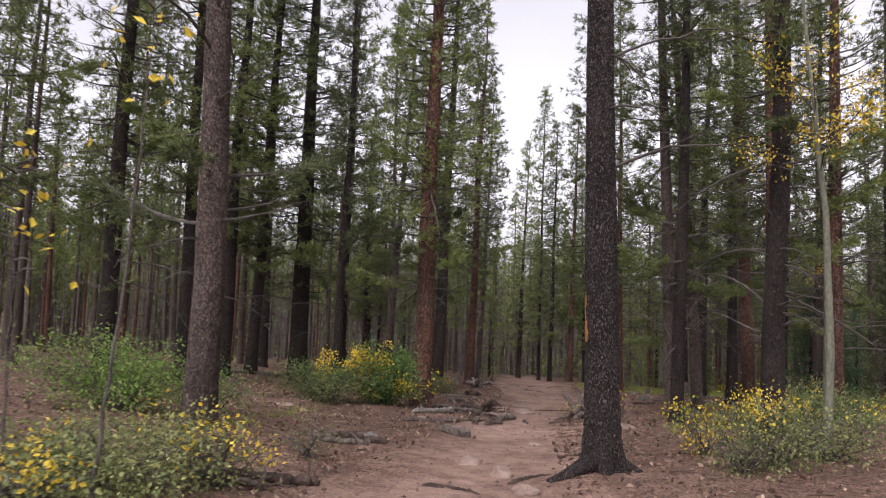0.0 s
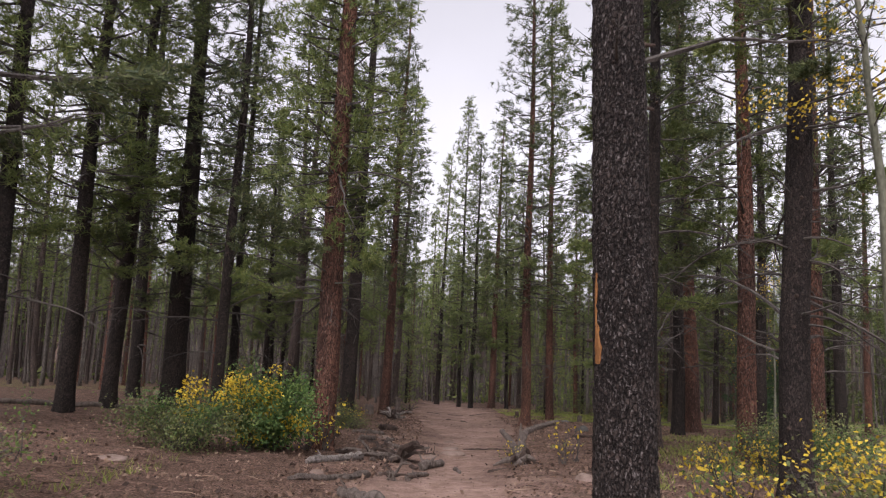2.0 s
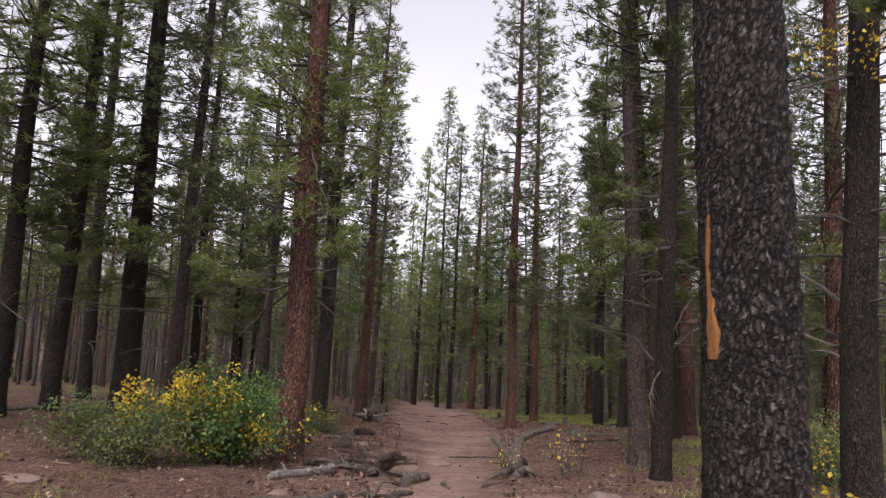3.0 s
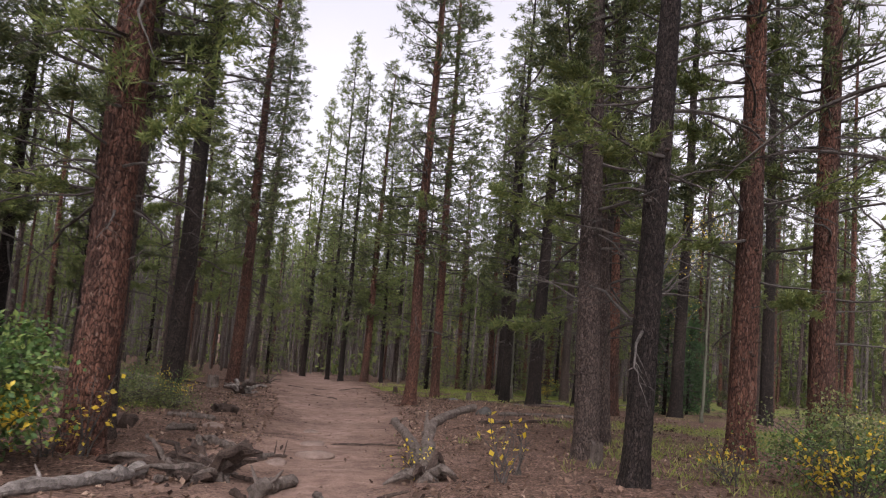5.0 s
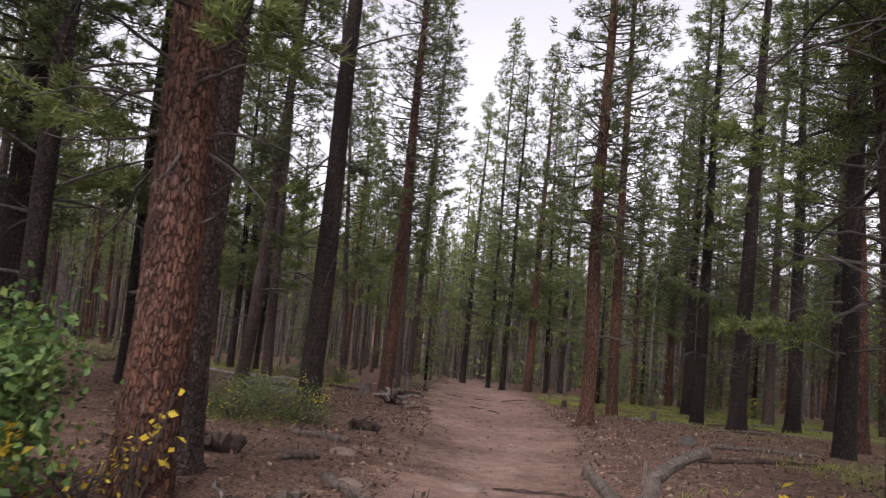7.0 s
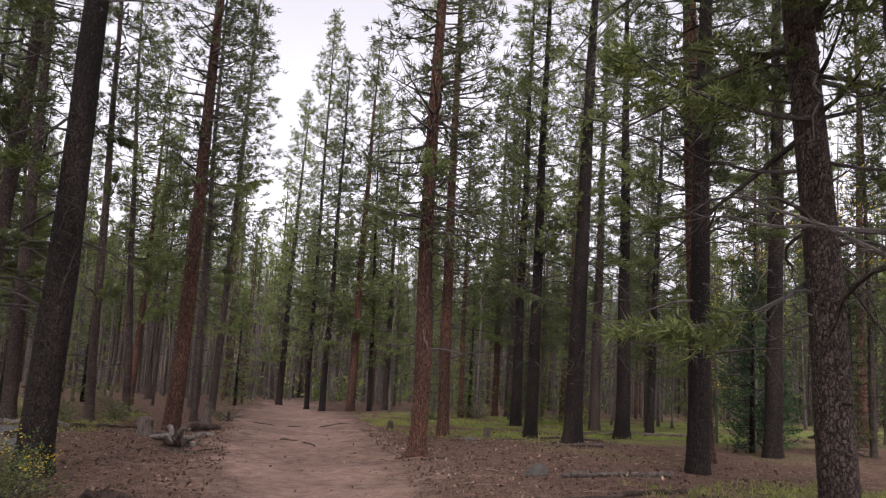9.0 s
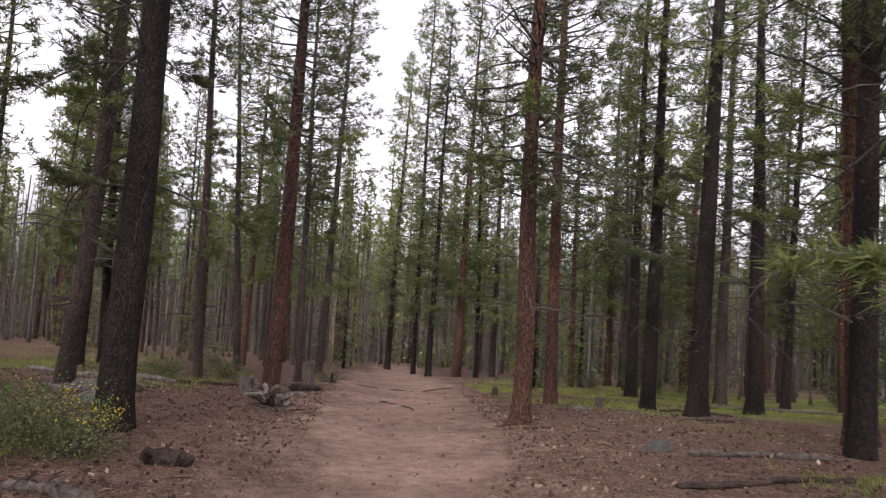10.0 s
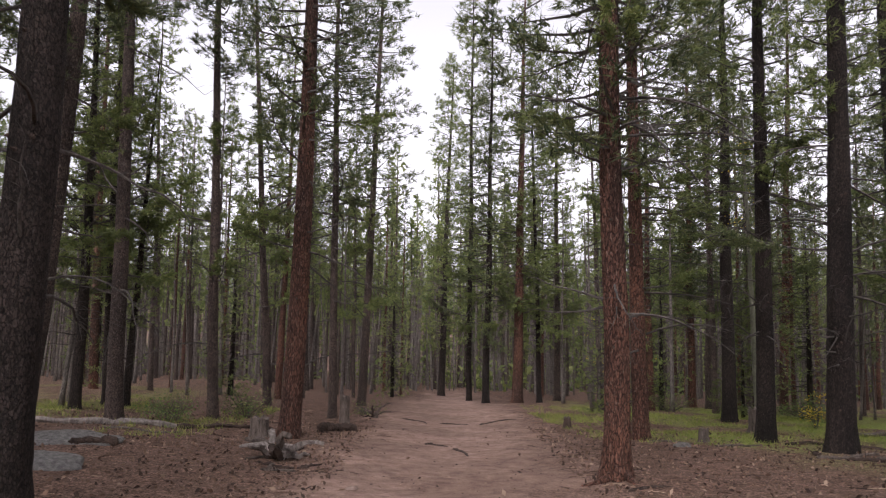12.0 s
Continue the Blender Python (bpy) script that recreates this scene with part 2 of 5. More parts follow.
def ground_material():
    """Brown needle duff, a worn sandy trail and thin green patches, blended by the sheet's own marks."""
    m, n, l, b = nodes_of("forest_floor")
    c = n.new("ShaderNodeTexCoord")
    vec = c.outputs["Object"]
    slow, mid, fine, grit = tex(n, l, vec, 0.45, 5.0), tex(n, l, vec, 4.0, 6.0), tex(n, l, vec, 34.0, 8.0), tex(n, l, vec, 120.0, 4.0)
    chips = n.new("ShaderNodeTexVoronoi")
    chips.inputs["Scale"].default_value = 30.0
    l.new(vec, chips.inputs["Vector"])
    duff = ramp(n, [(0.34, (0.040, 0.025, 0.019)), (0.5, (0.130, 0.080, 0.059)), (0.64, (0.235, 0.150, 0.113))])
    l.new(fine.outputs["Fac"], duff.inputs["Fac"])
    chip = ramp(n, [(0.55, (0, 0, 0)), (0.9, (1, 1, 1))])
    l.new(chips.outputs["Color"], chip.inputs["Fac"])
    part_chip = n.new("ShaderNodeMath")
    part_chip.operation = "MULTIPLY"
    part_chip.inputs[1].default_value = 0.45
    l.new(chip.outputs["Color"], part_chip.inputs[0])
    floor_tone = mixed(n, l, part_chip.outputs[0], duff.outputs["Color"], (0.25, 0.155, 0.108))
    stain = ramp(n, [(0.35, (0.6, 0.6, 0.6)), (0.65, (1.25, 1.25, 1.25))])
    l.new(mid.outputs["Fac"], stain.inputs["Fac"])
    floor_tone = mixed(n, l, 0.7, floor_tone, stain.outputs["Color"], "MULTIPLY")
    clods = tex(n, l, vec, 15.0, 6.0)
    clods.inputs["Roughness"].default_value = 0.7
    clod = ramp(n, [(0.36, (0.42, 0.40, 0.38)), (0.52, (1.0, 1.0, 1.0)), (0.68, (1.3, 1.28, 1.25))])
    l.new(clods.outputs["Fac"], clod.inputs["Fac"])
    floor_tone = mixed(n, l, 0.85, floor_tone, clod.outputs["Color"], "MULTIPLY")
    sand = ramp(n, [(0.3, (0.215, 0.138, 0.108)), (0.5, (0.295, 0.198, 0.158)), (0.72, (0.375, 0.264, 0.214))])
    l.new(mid.outputs["Fac"], sand.inputs["Fac"])
    speck = ramp(n, [(0.3, (0.72, 0.70, 0.68)), (0.7, (1.15, 1.15, 1.15))])
    l.new(grit.outputs["Fac"], speck.inputs["Fac"])
    sand_tone = mixed(n, l, 0.8, sand.outputs["Color"], speck.outputs["Color"], "MULTIPLY")
    worn_tone = ramp(n, [(0.38, (0.72, 0.70, 0.68)), (0.62, (1.12, 1.12, 1.12))])
    l.new(slow.outputs["Fac"], worn_tone.inputs["Fac"])
    sand_tone = mixed(n, l, 0.8, sand_tone, worn_tone.outputs["Color"], "MULTIPLY")
    sand_tone = mixed(n, l, 0.3, sand_tone, clod.outputs["Color"], "MULTIPLY")
    moss = ramp(n, [(0.3, (0.090, 0.108, 0.030)), (0.55, (0.20, 0.235, 0.058)), (0.8, (0.29, 0.285, 0.095))])
    l.new(fine.outputs["Fac"], moss.inputs["Fac"])
    worn, green = n.new("ShaderNodeAttribute"), n.new("ShaderNodeAttribute")
    worn.attribute_name, green.attribute_name = "worn", "green"

    def broken(attr, lo, hi, amount):
        """The mark with ragged edges."""
        x = n.new("ShaderNodeMath")
        x.operation = "MULTIPLY_ADD"
        x.inputs[1].default_value = amount
        l.new(fine.outputs["Fac"], x.inputs[0])
        l.new(attr.outputs["Fac"], x.inputs[2])
        y = n.new("ShaderNodeMapRange")
        y.inputs["From Min"].default_value, y.inputs["From Max"].default_value = lo + amount / 2, hi + amount / 2
        l.new(x.outputs[0], y.inputs["Value"])
        return y.outputs["Result"]

    tone = mixed(n, l, broken(green, 0.25, 0.8, 1.1), floor_tone, moss.outputs["Color"])
    tone = mixed(n, l, broken(worn, 0.12, 0.95, 0.8), tone, sand_tone)
    l.new(tone, b.inputs["Base Color"])
    b.inputs["Roughness"].default_value = 0.95
    b.inputs["Specular IOR Level"].default_value = 0.15
    add = n.new("ShaderNodeMath")
    add.operation = "ADD"
    l.new(fine.outputs["Fac"], add.inputs[0])
    l.new(chip.outputs["Color"], add.inputs[1])
    bump(n, l, b, add.outputs[0], 0.9, 0.035)
    return m


# ---- mesh helpers ----
class Build:
    """Collects points and faces of one mesh."""

    def __init__(self):
        self.v, self.f, self.m, self.count = [], [], [], 0

    def add(self, verts, faces, slot=0):
        self.v.append(np.asarray(verts, float).reshape(-1, 3))
        self.f += [tuple(i + self.count for i in f) for f in faces]
        self.m += [slot] * len(faces)
        self.count += len(self.v[-1])

    def tris(self, pts, size, slot=0):
        """pts: (n * size, 3) points, every `size` of them one face."""
        pts = np.asarray(pts, float).reshape(-1, 3)
        idx = (np.arange(len(pts)) + self.count).reshape(-1, size)
        self.v.append(pts)
        self.f += [tuple(r) for r in idx.tolist()]
        self.m += [slot] * len(idx)
        self.count += len(pts)

    def tube(self, pts, radii, sides=6, slot=0, cap=True, gnarl=0.0):
        pts = [Vector(p) for p in pts]
        rings, ref = [], Vector((0.31, 0.9, 0.2))
        for k, p in enumerate(pts):
            d = (pts[min(k + 1, len(pts) - 1)] - pts[max(k - 1, 0)]).normalized()
            a = d.cross(ref)
            a = a.normalized() if a.length > 1e-4 else d.orthogonal().normalized()
            c = d.cross(a)
            for j in range(sides):
                w = 2 * math.pi * j / sides
                g = 1 + gnarl * (noise.noise((math.cos(w) * 1.7, math.sin(w) * 1.7, k * 0.35 + radii[0] * 91)) + 0.6 * noise.noise((math.cos(w) * 5, math.sin(w) * 5, k * 0.9))) if gnarl else 1
                rings.append(p + (a * math.cos(w) + c * math.sin(w)) * radii[k] * g)
        faces = []
        for k in range(len(pts) - 1):
            for j in range(sides):
                q = (j + 1) % sides
                faces.append((k * sides + j, k * sides + q, (k + 1) * sides + q, (k + 1) * sides + j))
        if cap:
            faces.append(tuple(range(sides))[::-1])
            faces.append(tuple((len(pts) - 1) * sides + j for j in range(sides)))
        self.add([tuple(r) for r in rings], faces, slot)

    def mesh(self, name, materials, smooth=False):
        me = bpy.data.meshes.new(name)
        me.from_pydata(np.concatenate(self.v).tolist(), [], self.f)
        for m in materials:
            me.materials.append(m)
        if len(materials) > 1:
            me.polygons.foreach_set("material_index", self.m)
        if smooth:
            me.polygons.foreach_set("use_smooth", [True] * len(me.polygons))
        me.update()
        return me


def part(name, me, parent, label="", m=None):
    ob = new(name, me)
    ob.parent = parent
    if m is not None:
        ob.matrix_basis = m
    return tagged(ob, label)


def base(name, x, y, label, category, group="", turn=0.0, sink=0.0):
    """An Empty on the ground that carries a thing's parts."""
    ob = new(name)
    ob.empty_display_size = 0.2
    ob.matrix_basis = pose(x, y, height(x, y) - sink, 0, 0, turn)
    return tagged(ob, label, category, group)


# ---- ground ----
def lerp(v, xs, ys):
    return np.interp(v, xs, ys)


def trail_mid(y):
    return lerp(y, [0, 7, 13, 18, 22, 30, 34, 41, 50, 70], [0.5, 0.4, 0.95, 1.75, 2.3, 3.3, 3.4, 3.7, 4.0, 5.0])


def trail_half(y):
    return lerp(y, [0, 7, 13, 18, 22, 30, 34, 41, 50, 75, 80], [1.1, 1.15, 1.05, 1.1, 1.2, 1.85, 2.0, 2.3, 2.2, 1.6, 1.0])


def land(x, y):
    """The height of the hillside: it falls gently along the trail, which is worn into it."""
    x, y = np.asarray(x, float), np.asarray(y, float)
    z = lerp(y, [0, 3, 8, 20, 30, 40, 50, 80, 160], [-0.22, -0.12, 0.04, 0.15, 0.38, 0.5, 0.75, 1.2, 2.0])
    z = z + 0.06 * np.clip(-x - 1, 0, 9) + 0.03 * np.clip(x - 2, 0, 8) * lerp(y, [0, 25, 40], [1, 0.6, 0])
    z = z - 0.14 * np.exp(-(((x - trail_mid(y)) / 1.6) ** 2))
    return z - 0.1087 * np.clip(y, -60, 160) - 0.0084 * np.clip(x, -60, 60)


def rough_land(x, y):
    n = noise.noise((x * 0.7, y * 0.7, 3.1)) * 0.06 + noise.noise((x * 1.4, y * 1.1, 5.2)) * 0.03 + noise.noise((x * 2.3, y * 2.3, 7.7)) * 0.02 + noise.noise((x * 6, y * 6, 1.7)) * 0.009
    off = abs(x - float(trail_mid(y))) / float(trail_half(y))
    return n * (0.8 if off < 1 else 1.0)


def height(x, y):
    return float(land(x, y)) + rough_land(x, y)


def build_ground():
    def steps(lo, hi, fine, far):
        mid = list(np.arange(lo, hi + 1e-6, fine))
        out, d = [], fine
        while (out[-1] if out else 0) < far:
            d *= 1.22
            out.append((out[-1] if out else 0) + d)
        return [lo - o for o in out[::-1]] + mid + [hi + o for o in out]

    xs, ys = steps(-9.0, 17.0, 0.14, 1500.0), steps(5.0, 47.0, 0.15, 1500.0)
    verts, worn, green = [], [], []
    for y in ys:
        zl = land(np.array(xs), np.full(len(xs), y))
        tm, th = float(trail_mid(y)), float(trail_half(y))
        for x, z in zip(xs, zl):
            verts.append((x, y, float(z) + (rough_land(x, y) if abs(x) < 90 and -40 < y < 150 else 0)))
            edge = noise.noise((x * 0.9, y * 0.9, 4.0)) * 0.35 + noise.noise((x * 0.3, y * 0.3, 9.0)) * 0.3
            worn.append(max(0.0, min(1.0, 0.5 + (th - abs(x - tm)) / 2.3 + 1.2 * edge + 0.3 * noise.noise((x * 2.6, y * 2.6, 6.0)))) if y < 85 else 0.0)
            rise = min(1, max(0, (x - 6.5 - 0.02 * y) / 3.0)) * lerp(y, [0, 19, 22, 25, 29, 35, 39], [0, 0, 0.8, 0.6, 0.3, 0.4, 1.0])
            left = min(1, max(0, (-x - 1.5) / 2.5)) * min(1, max(0, (y - 31) / 6.0)) * 0.45
            green.append(lerp(y, [0, 50, 62], [1, 1, 0.12]) * max(rise, left) * min(1, max(0.0, 0.62 + 1.1 * noise.noise((x * 0.35, y * 0.35, 2.0)))))
    w = len(xs)
    faces = [(r * w + c, r * w + c + 1, (r + 1) * w + c + 1, (r + 1) * w + c) for r in range(len(ys) - 1) for c in range(w - 1)]
    me = bpy.data.meshes.new("ground")
    me.from_pydata(verts, [], faces)
    for name, values in (("worn", worn), ("green", green)):
        me.attributes.new(name, "FLOAT", "POINT").data.foreach_set("value", values)
    me.polygons.foreach_set("use_smooth", [True] * len(faces))
    me.materials.append(ground_material())
    tagged(new("ground", me), "brown needle-covered forest floor with a worn sandy footpath", "ground", kind="structure")


build_ground()

# ---- trees ----
rng = np.random.default_rng(7)


def trunk_mesh(d, tall, lean, sides=22, flare=0.35, seed=0.0, rings=46, material=BARK_GREY, rough=1.0, lobes=5, plates=0.0):
    """A tapered, slightly winding stem with root flare and uneven surface; plates: the depth of single bark plates on the lower stem."""
    if plates:
        sides = 60
    zs = [-0.25] + list(np.concatenate([np.linspace(0, 0.8, 9)[:-1], np.linspace(0.8, 6, rings // 2)[:-1], np.linspace(6, tall, rings // 2)]))
    if plates:
        zs = [-0.25] + list(np.arange(0, 5.2, 0.04)) + list(np.linspace(5.2, tall, 24))
    verts = []
    for z in zs:
        zz = max(z, 0)
        r0 = d / 2 * max(0.03, 1 - 0.92 * (zz / tall) ** 1.15)
        cx = lean[0] * z + 0.09 * noise.noise((z * 0.17, seed, 0.3)) * min(1, zz / 2)
        cy = lean[1] * z + 0.09 * noise.noise((z * 0.17, seed, 5.3)) * min(1, zz / 2)
        for j in range(sides):
            a = 2 * math.pi * j / sides
            spread = flare * math.exp(-zz / (0.55 * d + 0.06)) * (0.55 + 0.45 * math.cos(lobes * a + seed * 3 + math.sin(seed + a)))
            bumpy = 1 + rough * (0.05 * noise.noise((math.cos(a) * 2.5, math.sin(a) * 2.5, z * 1.2 + seed)) + 0.045 * noise.noise((math.cos(a) * 6, math.sin(a) * 6, z * 7 + seed)))
            r = r0 * bumpy * (1 + spread)
            if plates and z < 5.2:
                near = noise.voronoi((math.cos(a) * d * 9.5, math.sin(a) * d * 9.5, z * 9 + seed + 0.5 * noise.noise((a * 2, z * 5, seed))))[0]
                r += plates * (min(1.0, (near[1] - near[0]) * 4.5) - 0.6 + 0.5 * noise.noise((math.cos(a) * d * 30, math.sin(a) * d * 30, z * 30)))
            verts.append((cx + r * math.cos(a), cy + r * math.sin(a), z))
    faces = []
    for k in range(len(zs) - 1):
        for j in range(sides):
            q = (j + 1) % sides
            faces.append((k * sides + j, k * sides + q, (k + 1) * sides + q, (k + 1) * sides + j))
    b = Build()
    b.add(verts, faces)
    return b.mesh("trunk", [material], smooth=True)


def crown_mesh(tall, start, reach, branches, tufts, seed, needles=NEEDLES, needle=0.17, blade=0.034, per=7, droop=0.15, power=0.75, ragged=0.35):
    """Whorled boughs on the upper stem, each with tufts of needles along it and gaps between."""
    r = np.random.default_rng(seed)
    b = Build()
    centres, ways = [], []
    for k in range(branches):
        f = (k + r.random()) / branches
        z = start + (tall - start) * f ** 0.95
        shape = max(0.06, (1 - f) ** power) * min(1.0, 0.45 + f * 4)
        long = reach * shape * (1 - ragged * r.random() ** 1.5) + 0.12
        a = r.random() * 2 * math.pi
        out = np.array([math.cos(a), math.sin(a), 0.0])
        rise = 0.35 * f - droop + 0.18 * r.standard_normal()
        pts = [out * (long * s) + np.array([0, 0, z + long * (rise * s + 0.28 * s * s)]) for s in (0, 0.35, 0.7, 1.0)]
        b.tube(pts, [0.02 + 0.011 * long, 0.014 + 0.006 * long, 0.010, 0.004], 3, 1, False)
        count = max(2, int(tufts * (0.35 + 0.65 * shape)))
        for q in range(count):
            s = 1 - 0.72 * r.random() ** 1.4
            p = out * (long * s) + np.array([0, 0, z + long * (rise * s + 0.28 * s * s)])
            side = r.standard_normal(3) * np.array([1, 1, 0.55]) * (0.10 + 0.17 * long * (1.15 - s))
            centres.append(p + side)
            ways.append(out * 0.6 + side * 1.2 + np.array([0, 0, 0.35]))
    centres, ways = np.repeat(np.array(centres), per, 0), np.repeat(np.array(ways), per, 0)
    n = len(centres)
    way = ways + r.standard_normal((n, 3)) * 0.75
    way /= np.linalg.norm(way, axis=1, keepdims=True)
    side = np.cross(way, r.standard_normal((n, 3)))
    side /= np.linalg.norm(side, axis=1, keepdims=True) + 1e-9
    long = needle * (0.6 + 0.8 * r.random((n, 1)))
    start_at = centres + r.standard_normal((n, 3)) * 0.03
    tri = np.stack([start_at - side * blade / 2, start_at + side * blade / 2, start_at + way * long], 1)
    b.tris(tri, 3, 0)
    return b.mesh("crown", [needles, DEAD_TWIG])


def dead_branch_mesh(seed, long):
    """A bare branch along x that droops or lifts in one long curve, with crooked side twigs."""
    r = np.random.default_rng(seed)
    b = Build()
    rise, fall = 0.30 * r.standard_normal() + 0.12, -0.45 * r.random() - 0.1 + (0.5 if seed % 4 == 0 else 0)
    swing = 0.22 * r.standard_normal()
    pts = []
    for k in range(8):
        s = k / 7
        pts.append((long * s * (1 - 0.12 * s), long * swing * s * s + 0.018 * long * r.standard_normal() * s, long * (rise * s + fall * s * s) + 0.016 * long * r.standard_normal() * s))
    b.tube(pts, [(0.011 + 0.0065 * long) * (1 - 0.85 * k / 7) + 0.002 for k in range(8)], 5)
    for q in range(int(3 + 3.5 * long)):
        p = Vector(pts[int(r.integers(2, 8))])
        d = Vector((0.75, float(r.choice([-1, 1])) * (0.4 + 0.6 * r.random()), 0.45 * r.standard_normal() - 0.1)).normalized()
        w = 0.1 + 0.3 * r.random() * long
        b.tube([p, p + d * w * 0.5 + Vector((0, 0, 0.03 * w)), p + d * w + Vector((0, 0, -0.12 * w))], [0.005, 0.0035, 0.0015], 3)
    return b.mesh("dead_branch", [DEAD_TWIG])


DEAD = [dead_branch_mesh(k, (0.3, 0.55, 0.8, 1.0, 1.3, 1.6, 2.0, 2.4)[k % 8]) for k in range(24)]


def stub_mesh(seed):
    """The short dark stub and collar that a lost branch leaves on the stem."""
    r = np.random.default_rng(seed)
    b, w = Build(), 0.03 + 0.05 * r.random()
    b.tube([(-0.02, 0, 0), (0.006, 0, 0), (0.012, 0, 0.0), (w * 0.6, 0.006, -0.004), (w, 0.01, -0.012 + 0.02 * r.random())], [0.034, 0.027, 0.016, 0.013, 0.008], 7)
    return b.mesh("branch_stub", [ROTTEN])


STUBS = [stub_mesh(k) for k in range(5)]


def bough_mesh(seed, long, needles):
    """A living branch along x: it sags, then lifts, with side twigs full of needle tufts."""
    r = np.random.default_rng(seed)
    b = Build()
    sag, curl = -0.3 * r.random(), 0.25 + 0.2 * r.random()

    def along(s):
        return np.array([long * s, 0.06 * long * math.sin(3 * s + seed), long * (sag * s + curl * s * s)])

    b.tube([along(k / 6) for k in range(7)], [(0.014 + 0.006 * long) * (1 - 0.85 * k / 6) + 0.002 for k in range(7)], 5, 1)
    centres, ways = [], []
    for q in range(int(16 * long)):
        s = 0.3 + 0.7 * r.random()
        p, side = along(s), float(r.choice([-1, 1]))
        w = (0.15 + 0.45 * r.random()) * (1.25 - s) * long * 0.55 + 0.08
        d = np.array([0.75, side * (0.4 + 0.6 * r.random()), 0.25 * r.standard_normal()])
        b.tube([p, p + d * w * 0.5, p + d * w + np.array([0, 0, 0.03])], [0.006, 0.004, 0.002], 3, 1, False)
        for e in (0.45, 0.7, 0.88, 1.0):
            centres.append(p + d * w * e)
            ways.append(d + np.array([0, 0, 0.3]))
    per = 9
    c, wy = np.repeat(np.array(centres), per, 0), np.repeat(np.array(ways), per, 0)
    n = len(c)
    wy = wy * 0.7 + r.standard_normal((n, 3)) * 0.6
    wy /= np.linalg.norm(wy, axis=1, keepdims=True)
    sd = np.cross(wy, r.standard_normal((n, 3)))
    sd /= np.linalg.norm(sd, axis=1, keepdims=True) + 1e-9
    c = c + r.standard_normal((n, 3)) * 0.025
    b.tris(np.stack([c - sd * 0.012, c + sd * 0.012, c + wy * (0.08 + 0.08 * r.random((n, 1)))], 1), 3, 0)
    return b.mesh("bough", [needles, DEAD_TWIG])


BOUGHS = [bough_mesh(k, (1.2, 1.6, 2.0, 2.4, 1.4, 1.9)[k], (NEEDLES, NEEDLES_LIGHT, NEEDLES_LIGHT)[k % 3]) for k in range(6)]
CROWNS = {
    "thin": [crown_mesh(20, 6.2, 1.7, 115, 15, 20 + k, needles=(NEEDLES, NEEDLES_LIGHT)[k % 2], needle=0.17, blade=0.026, per=12) for k in range(4)],
    "full": [crown_mesh(20, 4.0, 1.9, 145, 16, 40 + k, needles=(NEEDLES, NEEDLES_LIGHT, NEEDLES_LIGHT)[k % 3], needle=0.17, blade=0.026, per=12) for k in range(5)],
    "low": [crown_mesh(20, 2.4, 2.1, 170, 16, 60 + k, needles=(NEEDLES_LIGHT, NEEDLES)[k % 2], droop=0.25, needle=0.17, blade=0.026, per=12) for k in range(4)],
    "high": [crown_mesh(20, 9.0, 1.5, 90, 15, 80 + k, needle=0.17, blade=0.026, per=12) for k in range(2)],
}
PINE_LABELS = {
    "red_brown_bark": "tall pine with reddish-brown scaly bark beside the trail",
    "grey_brown_bark": "tall pine with grey-brown bark and dead lower branches",
    "dark_bark": "tall dark-barked pine with bare lower stem",
    "scaly_grey_bark": "pine with flaky grey bark and a bare orange scar",
}


